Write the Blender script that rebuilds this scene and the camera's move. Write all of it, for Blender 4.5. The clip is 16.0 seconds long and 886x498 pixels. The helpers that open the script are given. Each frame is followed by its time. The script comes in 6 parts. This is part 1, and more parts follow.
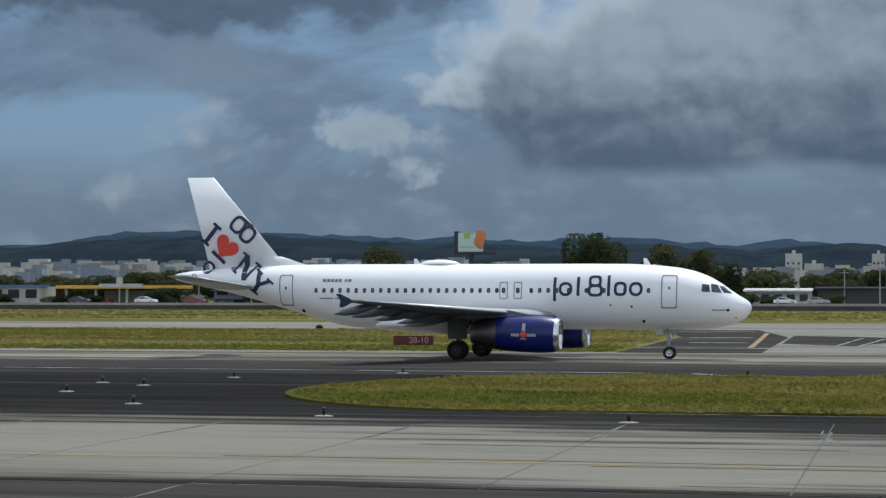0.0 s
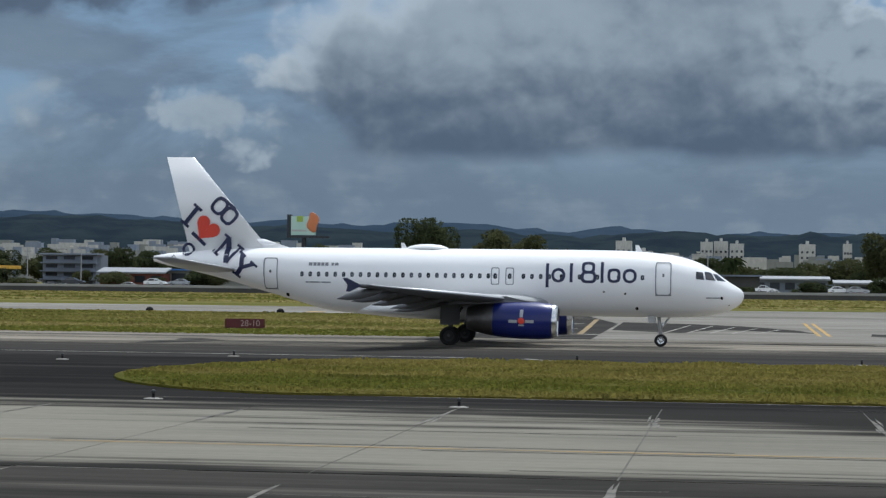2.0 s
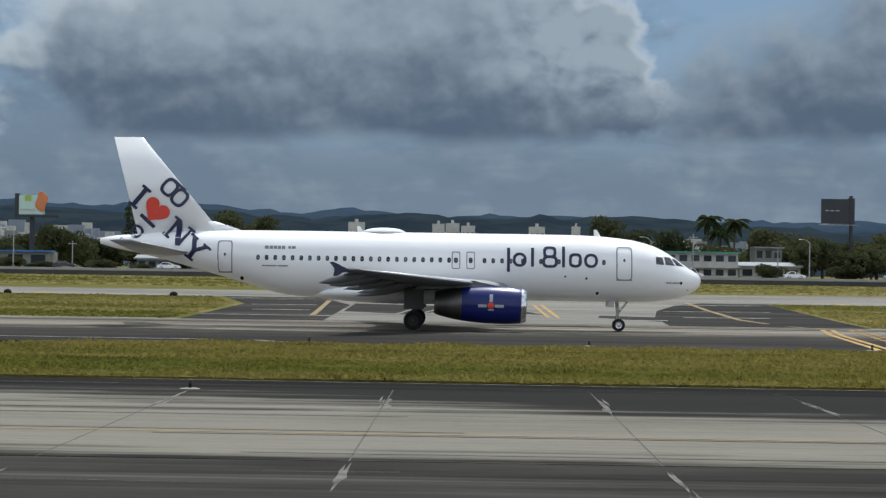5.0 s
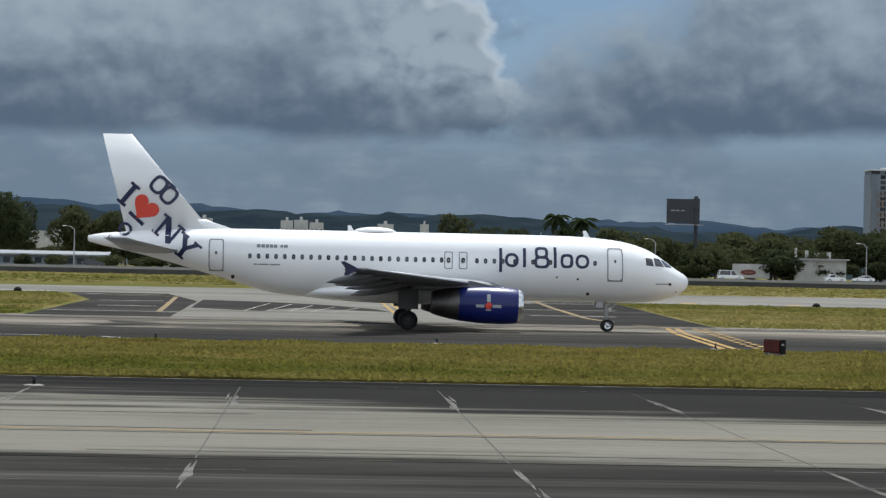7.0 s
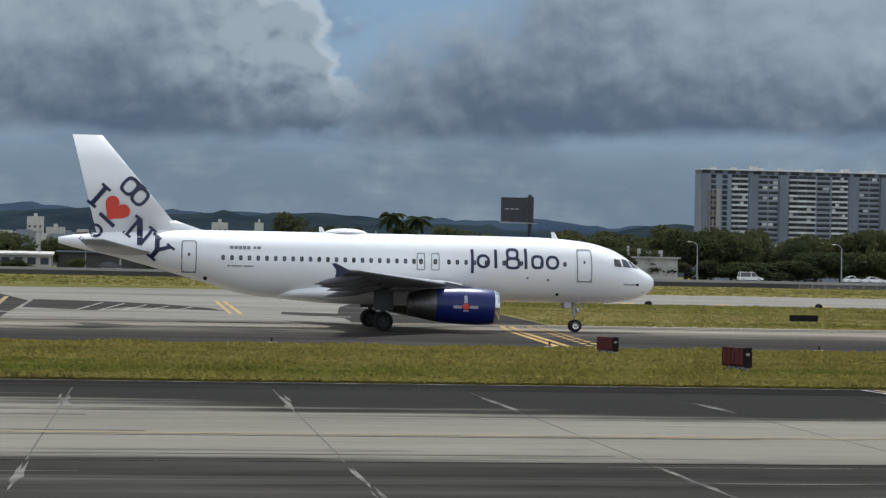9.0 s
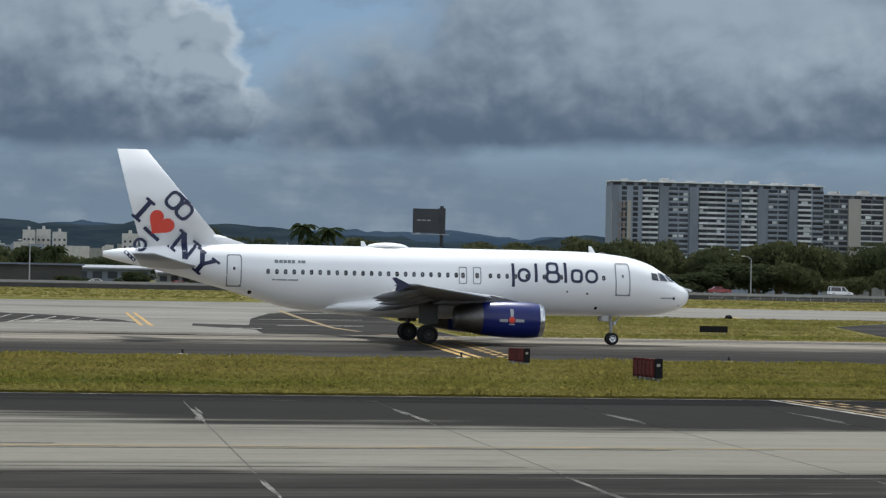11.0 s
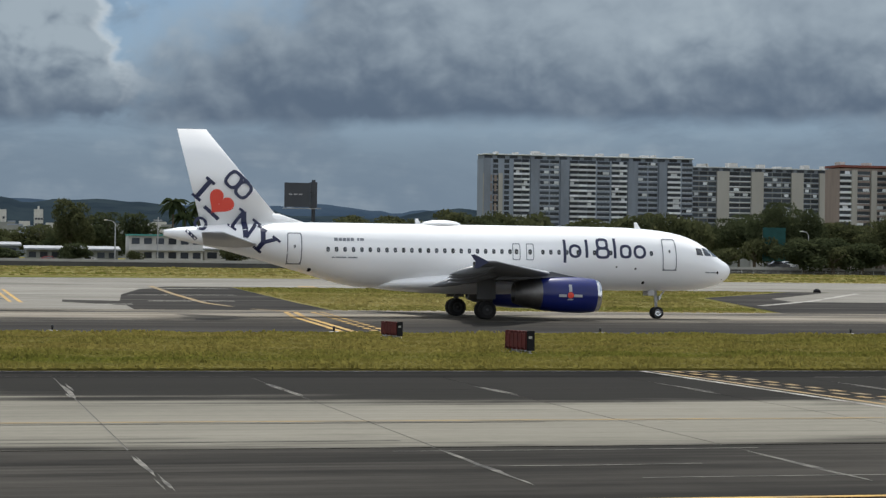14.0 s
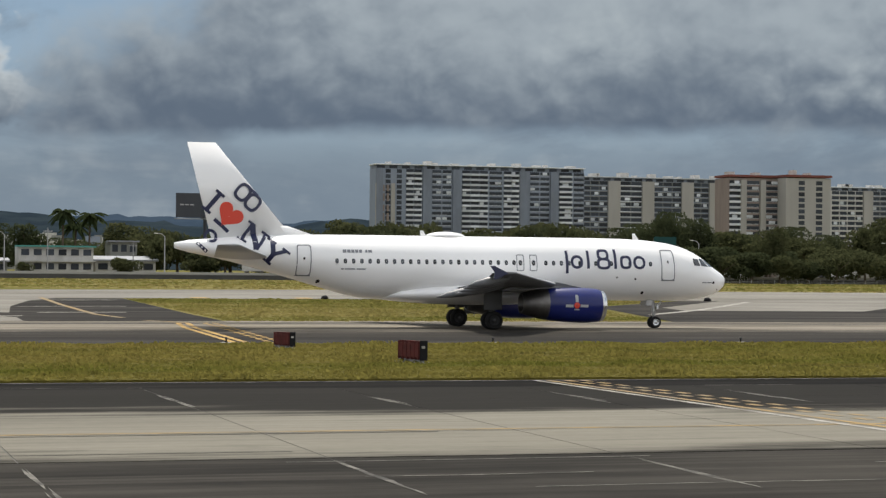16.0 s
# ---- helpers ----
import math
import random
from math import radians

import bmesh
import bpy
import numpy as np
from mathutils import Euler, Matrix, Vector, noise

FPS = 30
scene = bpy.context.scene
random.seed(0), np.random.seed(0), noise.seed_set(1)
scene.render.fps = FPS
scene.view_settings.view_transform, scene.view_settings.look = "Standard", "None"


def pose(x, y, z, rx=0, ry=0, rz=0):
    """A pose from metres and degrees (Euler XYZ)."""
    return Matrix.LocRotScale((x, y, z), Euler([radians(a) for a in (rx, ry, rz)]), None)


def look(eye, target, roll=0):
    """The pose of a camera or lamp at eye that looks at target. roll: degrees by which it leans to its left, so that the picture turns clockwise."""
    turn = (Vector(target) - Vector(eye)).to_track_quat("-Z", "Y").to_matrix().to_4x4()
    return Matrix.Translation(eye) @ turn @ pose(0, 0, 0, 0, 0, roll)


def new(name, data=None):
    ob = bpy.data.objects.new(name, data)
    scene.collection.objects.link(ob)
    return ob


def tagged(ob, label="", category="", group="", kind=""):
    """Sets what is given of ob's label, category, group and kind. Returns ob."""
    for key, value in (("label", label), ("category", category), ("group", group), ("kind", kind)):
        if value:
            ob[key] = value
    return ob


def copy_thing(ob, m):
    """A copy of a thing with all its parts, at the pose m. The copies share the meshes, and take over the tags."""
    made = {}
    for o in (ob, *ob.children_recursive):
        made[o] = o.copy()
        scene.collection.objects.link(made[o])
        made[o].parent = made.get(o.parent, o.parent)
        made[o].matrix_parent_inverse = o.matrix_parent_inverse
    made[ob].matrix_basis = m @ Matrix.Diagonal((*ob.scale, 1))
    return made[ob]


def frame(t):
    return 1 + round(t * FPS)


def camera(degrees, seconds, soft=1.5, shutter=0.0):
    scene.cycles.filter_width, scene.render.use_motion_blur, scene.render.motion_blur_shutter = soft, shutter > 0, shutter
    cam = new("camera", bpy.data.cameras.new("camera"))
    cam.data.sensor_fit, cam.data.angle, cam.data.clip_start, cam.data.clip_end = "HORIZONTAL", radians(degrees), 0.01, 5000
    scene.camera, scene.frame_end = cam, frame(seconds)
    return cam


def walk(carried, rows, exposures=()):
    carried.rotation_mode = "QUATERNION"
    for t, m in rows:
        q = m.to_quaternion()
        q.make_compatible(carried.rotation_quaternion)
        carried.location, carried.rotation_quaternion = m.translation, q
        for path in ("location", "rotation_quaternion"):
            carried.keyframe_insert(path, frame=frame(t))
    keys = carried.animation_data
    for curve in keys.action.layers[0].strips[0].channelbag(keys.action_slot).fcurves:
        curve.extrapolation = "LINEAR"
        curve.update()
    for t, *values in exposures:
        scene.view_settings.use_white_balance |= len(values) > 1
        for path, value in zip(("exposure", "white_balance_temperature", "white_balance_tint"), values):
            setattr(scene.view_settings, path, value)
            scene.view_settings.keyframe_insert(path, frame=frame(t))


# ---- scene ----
EYE = 3.69          # camera height over the taxiway
LANE = 131.7        # distance of the airliner's centreline

cam = camera(23.62, 16.0, soft=1.35, shutter=0.15)


def gaze(t, yaw, pitch, roll):
    # yaw: degrees to the right of +y, pitch: up, roll: the camera leans to its left
    y, p = radians(yaw), radians(pitch)
    d = Vector((math.sin(y) * math.cos(p), math.cos(y) * math.cos(p), math.sin(p)))
    return t, look((0, 0, EYE), Vector((0, 0, EYE)) + d, roll)


GAZE = [
    (0, -12.431, 1.375, 0.068),
    (0.5, -11.049, 1.104, 0.361),
    (1, -10.186, 1.052, 0.259),
    (1.5, -8.016, 1.354, 0.500),
    (2, -7.910, 0.973, 0.676),
    (2.5, -6.975, 0.978, 0.346),
    (3, -6.251, 1.105, 0.237),
    (3.5, -4.989, 1.573, 0.451),
    (4, -3.272, 1.353, 0.330),
    (4.5, -1.870, 0.595, 0.523),
    (7, 3.414, 0.559, 1.233),
    (7.5, 4.337, 0.723, 0.859),
    (8, 4.810, 1.218, 0.915),
    (8.5, 5.768, 0.961, 1.085),
    (9, 7.873, 0.607, 1.132),
    (11.5, 10.634, 0.993, 1.046),
    (12, 11.393, 0.916, 1.020),
    (12.5, 12.237, 0.835, 1.228),
    (13, 12.675, 0.474, 1.051),
    (13.5, 13.378, 0.251, 0.989),
    (14, 13.719, 0.300, 0.714),
    (14.5, 14.850, 0.110, 0.644),
    (15, 15.674, 0.021, 0.790),
    (15.5, 16.115, 0.422, 0.652),
    (16, 16.618, 0.601, 0.513),
]
walk(cam, [gaze(*r) for r in GAZE], exposures=((0, -0.28, 5750, 8), (4.5, -0.17, 5950, 8), (9.0, -0.11, 5980, 8), (12.5, -0.08, 5950, 8), (16, 0.04, 6600, 10)))

# ---- light ----
SUN_EL, SUN_AZ = 63.0, 15.0     # degrees; azimuth clockwise from +y
world = bpy.data.worlds.new("sky")
scene.world = world
world.use_nodes = True


class Nodes:
    """Short ways to add nodes to a tree."""

    def __init__(self, tree):
        self.t = tree

    def put(self, sock, v):
        if hasattr(v, "is_output"):
            self.t.links.new(v, sock)
        elif v is not None:
            sock.default_value = v

    def math(self, op, a, b=None, c=None):
        n = self.t.nodes.new("ShaderNodeMath")
        n.operation = op
        for s, v in zip(n.inputs, (a, b, c)):
            self.put(s, v)
        return n.outputs[0]

    def noise(self, vec, scale, detail=4, rough=0.55, distort=0.0):
        n = self.t.nodes.new("ShaderNodeTexNoise")
        self.put(n.inputs["Vector"], vec)
        n.inputs["Scale"].default_value, n.inputs["Detail"].default_value = scale, detail
        n.inputs["Roughness"].default_value, n.inputs["Distortion"].default_value = rough, distort
        return n.outputs[0]

    def mapped(self, vec, scale=(1, 1, 1), loc=(0, 0, 0)):
        n = self.t.nodes.new("ShaderNodeMapping")
        self.put(n.inputs["Vector"], vec)
        n.inputs["Scale"].default_value, n.inputs["Location"].default_value = scale, loc
        return n.outputs[0]

    def mix(self, fac, a, b, blend="MIX"):
        n = self.t.nodes.new("ShaderNodeMix")
        n.data_type, n.blend_type = "RGBA", blend
        self.put(n.inputs[0], fac)
        for s, v in ((n.inputs[6], a), (n.inputs[7], b)):
            self.put(s, (*v, 1) if isinstance(v, tuple) and len(v) == 3 else v)
        return n.outputs[2]

    def step(self, v, lo, hi):
        n = self.t.nodes.new("ShaderNodeMapRange")
        n.interpolation_type = "SMOOTHSTEP"
        self.put(n.inputs[0], v)
        n.inputs[1].default_value, n.inputs[2].default_value = lo, hi
        return n.outputs[0]

    def comb(self, x, y, z=0.0):
        n = self.t.nodes.new("ShaderNodeCombineXYZ")
        for s, v in zip(n.inputs, (x, y, z)):
            self.put(s, v)
        return n.outputs[0]


def build_sky():
    tree = world.node_tree
    N = Nodes(tree)
    back = tree.nodes["Background"]
    sky = tree.nodes.new("ShaderNodeTexSky")
    sky.sky_type, sky.sun_disc = "NISHITA", False
    sky.sun_elevation, sky.sun_rotation = radians(SUN_EL), radians(SUN_AZ)
    sky.air_density, sky.dust_density = 1.0, 1.5
    co = tree.nodes.new("ShaderNodeTexCoord").outputs["Generated"]
    sep = tree.nodes.new("ShaderNodeSeparateXYZ")
    tree.links.new(co, sep.inputs[0])
    u = N.math("MULTIPLY", N.math("ARCTAN2", sep.outputs[0], sep.outputs[1]), 57.2958)     # bearing
    v = N.math("MULTIPLY", N.math("ARCSINE", sep.outputs[2]), 57.2958)                      # height
    p = N.comb(u, N.math("MULTIPLY", v, 1.25))

    def billow(at):
        # heaped, cauliflower-like relief of the clouds
        n = tree.nodes.new("ShaderNodeTexNoise")
        n.inputs["Scale"].default_value, n.inputs["Detail"].default_value = 0.5, 3
        N.put(n.inputs["Vector"], at)
        bend = tree.nodes.new("ShaderNodeMixRGB")
        bend.blend_type = "LINEAR_LIGHT"
        bend.inputs[0].default_value = 0.55
        N.put(bend.inputs[1], at)
        N.put(bend.inputs[2], n.outputs["Color"])
        cell = tree.nodes.new("ShaderNodeTexVoronoi")
        cell.voronoi_dimensions, cell.feature = "2D", "SMOOTH_F1"
        cell.inputs["Scale"].default_value, cell.inputs["Detail"].default_value, cell.inputs["Roughness"].default_value = 0.62, 3, 0.5
        cell.inputs["Smoothness"].default_value = 0.35
        N.put(cell.inputs["Vector"], bend.outputs[0])
        puff = N.math("SUBTRACT", 0.5, cell.outputs["Distance"])
        wisp = N.math("SUBTRACT", N.noise(at, 0.33, 6, 0.52), 0.5)
        return N.math("ADD", N.math("MULTIPLY", puff, 0.75), N.math("MULTIPLY", wisp, 1.5))

    relief = billow(p)
    above = billow(N.mapped(p, (1, 1, 1), (0.2, 0.5, 0)))
    facing = N.math("SUBTRACT", relief, above)          # over 0 where a heap faces the light
    broad = N.math("SUBTRACT", N.noise(N.mapped(p, (0.7, 1, 1), (4, 9, 0)), 0.21, 3, 0.5), 0.5)

    def heap(lobes, soft, rag, crisp):
        # inside of several merged ellipses with a heaped edge: (cover, depth inside)
        depth = None
        for az, el, w, h in lobes:
            a = N.math("DIVIDE", N.math("SUBTRACT", u, az), w)
            b = N.math("DIVIDE", N.math("SUBTRACT", v, el), h)
            r = N.math("SUBTRACT", 1.0, N.math("SQRT", N.math("ADD", N.math("MULTIPLY", a, a), N.math("MULTIPLY", b, b))))
            r = N.math("MULTIPLY", r, min(w, h))
            depth = r if depth is None else N.math("SMOOTH_MAX", depth, r, 0.3)
        depth = N.math("ADD", depth, N.math("MULTIPLY", relief, rag * 2.2))
        if crisp:
            # the sunward side stands out sharply, the other fades into haze
            depth = N.math("MULTIPLY", depth, N.math("ADD", 1.0, N.math("MULTIPLY", N.step(u, -1.5, 2.5), 1.3)))
        return N.step(depth, 0.0, soft), depth

    blue = N.mix(0.72, N.mix(1.0, sky.outputs[0], (0.11, 0.11, 0.11), "MULTIPLY"), (0.17, 0.28, 0.42))
    grey = N.mix(N.step(N.noise(N.mapped(p, (0.5, 1, 1)), 0.45, 5, 0.55), 0.3, 0.7), (0.165, 0.225, 0.295), (0.225, 0.285, 0.35))
    veil = N.step(N.noise(N.mapped(p, (0.6, 1, 1)), 0.2, 6, 0.6, 0.4), 0.42, 0.6)
    col = N.mix(veil, blue, grey)
    # pale haze and far stratus over the hills, with faint heaps in it
    strata = N.step(N.math("ADD", N.math("MULTIPLY", relief, 0.5), N.noise(N.mapped(p, (0.3, 1.3, 1)), 0.7, 5, 0.6)), 0.3, 0.85)
    col = N.mix(N.math("MULTIPLY", N.step(v, 4.6, 2.4), 0.8), col, N.mix(strata, (0.18, 0.23, 0.285), (0.29, 0.335, 0.375)))
    for lobes, base, fall, lit, shade, rim, soft, rag, crisp in CLOUDS:
        cover, depth = heap(lobes, soft, rag, crisp)
        tall = None
        if base is not None:
            # a flat, dark base, and lighter heaps above it
            foot = N.math("ADD", N.math("ADD", base, N.math("MULTIPLY", N.step(u, 7.0, 16.0), 0.3)), N.math("ADD", N.math("MULTIPLY", relief, -0.22), N.math("MULTIPLY", broad, 0.7)))
            cover = N.math("MULTIPLY", cover, N.step(N.math("SUBTRACT", v, foot), -0.25, 0.35))
            tall = N.step(N.math("SUBTRACT", v, foot), 0.1, fall)
        glow = N.math("ADD", N.math("MULTIPLY", facing, 0.55), N.math("MULTIPLY", broad, 2.0))
        glow = N.math("ADD", glow, N.math("SUBTRACT", N.math("MULTIPLY", tall, 1.05), 0.28) if tall is not None else 0.3)
        if crisp:
            glow = N.math("ADD", glow, N.math("MULTIPLY", N.step(u, -0.5, 3.2), N.math("MULTIPLY", N.step(v, 3.9, 5.4), N.math("ADD", 0.3, N.math("MULTIPLY", facing, 0.9)))))
        body = N.mix(N.step(glow, -0.55, 1.15), shade, lit)
        if rim > 0:
            # thin edges let the sun through
            thin = N.math("MULTIPLY", N.step(depth, 1.7, 0.2) if crisp else N.step(depth, 0.75, 0.05), N.step(N.math("ADD", glow, N.math("MULTIPLY", broad, 1.5)), -0.1 if crisp else 0.15, 0.55 if crisp else 0.75))
            body = N.mix(N.math("MULTIPLY", thin, rim), body, WHITE)
        col = N.mix(cover, col, body)
    # overhead and opposite the sun: broken cloud, brightly lit
    high = N.math("MAXIMUM", N.step(v, 11.0, 30.0), N.step(N.math("ABSOLUTE", u), 45.0, 85.0))
    over = N.mix(N.step(N.noise(co, 3.0, 5, 0.6), 0.34, 0.6), blue, (1.2, 1.2, 1.2))
    col = N.mix(high, col, over)
    tree.links.new(col, back.inputs[0])
    back.inputs[1].default_value = 1.0


DARK, SLATE, PALE, WHITE = (0.113, 0.15, 0.203), (0.155, 0.20, 0.26), (0.26, 0.315, 0.365), (0.70, 0.74, 0.75)
PUFF = (0.43, 0.485, 0.515)
MILK = (0.305, 0.36, 0.41)
# clouds: lobes (bearing, height, half width, half height), height of a flat base, rise over which it lightens, lit and shade colour, bright rim, softness, raggedness, sharp sunward side
CLOUDS = (
    (((-19.4, 4.8, 2.0, 1.0), (-21.4, 3.0, 1.1, 0.7), (-16.8, 3.9, 2.6, 0.7)), None, 0, PUFF, PALE, 0.2, 1.3, 0.6, 0),
    (((-14.4, 4.6, 1.6, 1.4), (-13.2, 3.8, 2.3, 1.0), (-12.2, 5.8, 1.6, 0.9)), None, 0, PUFF, PALE, 0.75, 0.8, 0.65, 0),
    (((-3.5, 4.9, 9.0, 5.2), (-9.6, 5.8, 3.8, 2.9), (1.9, 5.3, 3.3, 3.2), (3.6, 4.7, 2.2, 2.0), (-10.0, 7.5, 2.2, 1.5)), 3.4, 3.8, (0.36, 0.415, 0.455), DARK, 0.9, 1.2, 0.5, 1),
    (((21.0, 5.6, 15.6, 6.4), (8.9, 4.4, 5.4, 3.4), (30.0, 5.6, 9.0, 4.0)), 3.4, 3.2, (0.345, 0.40, 0.445), DARK, 0.2, 1.8, 0.5, 0),
    (((12.6, 6.6, 1.6, 1.2), (20.8, 6.6, 2.2, 1.4), (27.5, 5.2, 2.6, 1.3)), None, 0, PUFF, MILK, 0.0, 2.2, 0.6, 0),
    (((-19.0, 8.9, 9.0, 2.2),), 6.9, 2.6, SLATE, DARK, 0.0, 0.6, 0.4, 0),
)
build_sky()

sun = new("sun", bpy.data.lights.new("sun", "SUN"))
sun.data.energy, sun.data.angle, sun.data.color = 4.3, radians(0.6), (1.0, 0.95, 0.87)
se, sa = radians(SUN_EL), radians(SUN_AZ)
sun.matrix_world = look((0, 0, 60), Vector((0, 0, 60)) - Vector((math.sin(sa) * math.cos(se), math.cos(sa) * math.cos(se), math.sin(se))))

# ---- materials ----


def paint(name, color, rough=0.5, metal=0.0, second=None, scale=1.0, stretch=(1, 1, 1), amount=0.5, bump=0.0, bump_scale=8.0, vary=0.0, coat=0.0, low=0.35, high=0.65, spec=None):
    m = bpy.data.materials.new(name)
    m.use_nodes = True
    N = Nodes(m.node_tree)
    b = m.node_tree.nodes["Principled BSDF"]
    b.inputs["Roughness"].default_value, b.inputs["Metallic"].default_value = rough, metal
    b.inputs["Coat Weight"].default_value = coat
    b.inputs["Specular IOR Level"].default_value = (0.15 if rough > 0.7 else 0.5) if spec is None else spec
    co = m.node_tree.nodes.new("ShaderNodeTexCoord").outputs["Object"]
    col = (*color, 1)
    if second:
        big = N.step(N.noise(N.mapped(co, stretch), scale, 6, 0.62), low, high)
        small = N.noise(co, scale * 9, 4, 0.6)
        f = N.math("MULTIPLY", N.math("ADD", N.math("MULTIPLY", big, 0.75), N.math("MULTIPLY", small, 0.4)), amount)
        col = N.mix(f, col, (*second, 1))
    if vary:
        info = m.node_tree.nodes.new("ShaderNodeObjectInfo").outputs["Random"]
        k = N.math("ADD", 1 - vary, N.math("MULTIPLY", info, 2 * vary))
        col = N.mix(1.0, col, N.comb(k, k, k), "MULTIPLY")
    N.put(b.inputs["Base Color"], col)
    if bump:
        bn = m.node_tree.nodes.new("ShaderNodeBump")
        bn.inputs["Strength"].default_value = bump
        N.put(bn.inputs["Height"], N.noise(co, bump_scale, 6, 0.6))
        N.put(b.inputs["Normal"], bn.outputs[0])
    return m


def leafy(name, a, b):
    # leaves that differ clump by clump
    m = bpy.data.materials.new(name)
    m.use_nodes = True
    N = Nodes(m.node_tree)
    p = m.node_tree.nodes["Principled BSDF"]
    p.inputs["Roughness"].default_value = 1.0
    p.inputs["Specular IOR Level"].default_value = 0.0
    isl = m.node_tree.nodes.new("ShaderNodeNewGeometry").outputs["Random Per Island"]
    co = m.node_tree.nodes.new("ShaderNodeTexCoord").outputs["Object"]
    f = N.math("ADD", N.math("MULTIPLY", isl, 0.35), N.math("MULTIPLY", N.step(N.noise(co, 0.25, 4), 0.35, 0.65), 0.5))
    col = N.mix(f, a, b)
    N.put(p.inputs["Base Color"], col)
    t = m.node_tree.nodes.new("ShaderNodeBsdfTranslucent")
    N.put(t.inputs[0], col)
    mixer = m.node_tree.nodes.new("ShaderNodeMixShader")
    mixer.inputs[0].default_value = 0.5
    m.node_tree.links.new(p.outputs[0], mixer.inputs[1])
    m.node_tree.links.new(t.outputs[0], mixer.inputs[2])
    m.node_tree.links.new(mixer.outputs[0], m.node_tree.nodes["Material Output"].inputs[0])
    return m


def grassy(name, dry, green, dark, scale, ripe=None):
    m = bpy.data.materials.new(name)
    m.use_nodes = True
    N = Nodes(m.node_tree)
    p = m.node_tree.nodes["Principled BSDF"]
    p.inputs["Roughness"].default_value = 0.9
    p.inputs["Specular IOR Level"].default_value = 0.05
    geo = m.node_tree.nodes.new("ShaderNodeNewGeometry")
    pos = geo.outputs["Position"]
    f = N.step(N.noise(N.mapped(pos, (0.14, 1.0, 1.0)), scale * 1.6, 6, 0.62), 0.36, 0.62)
    if ripe:
        # taller, drier growth away from the mown side
        sp = m.node_tree.nodes.new("ShaderNodeSeparateXYZ")
        m.node_tree.links.new(pos, sp.inputs[0])
        f = N.math("ADD", N.math("MULTIPLY", f, 0.6), N.math("MULTIPLY", N.step(N.math("ADD", sp.outputs[1], N.math("MULTIPLY", f, 8.0)), *ripe), 0.4))
    col = N.mix(f, green, dry)
    g = N.step(N.noise(N.mapped(pos, (0.4, 1, 1)), scale * 3.3, 5, 0.6), 0.55, 0.72)
    col = N.mix(N.math("MULTIPLY", g, 0.55), col, dark)
    k = N.math("ADD", 0.86, N.math("MULTIPLY", geo.outputs["Random Per Island"], 0.28))
    col = N.mix(1.0, col, N.comb(k, k, k), "MULTIPLY")
    N.put(p.inputs["Base Color"], col)
    # thin blades let light through
    t = m.node_tree.nodes.new("ShaderNodeBsdfTranslucent")
    N.put(t.inputs[0], col)
    mixer = m.node_tree.nodes.new("ShaderNodeMixShader")
    mixer.inputs[0].default_value = 0.6
    m.node_tree.links.new(p.outputs[0], mixer.inputs[1])
    m.node_tree.links.new(t.outputs[0], mixer.inputs[2])
    m.node_tree.links.new(mixer.outputs[0], m.node_tree.nodes["Material Output"].inputs[0])
    return m


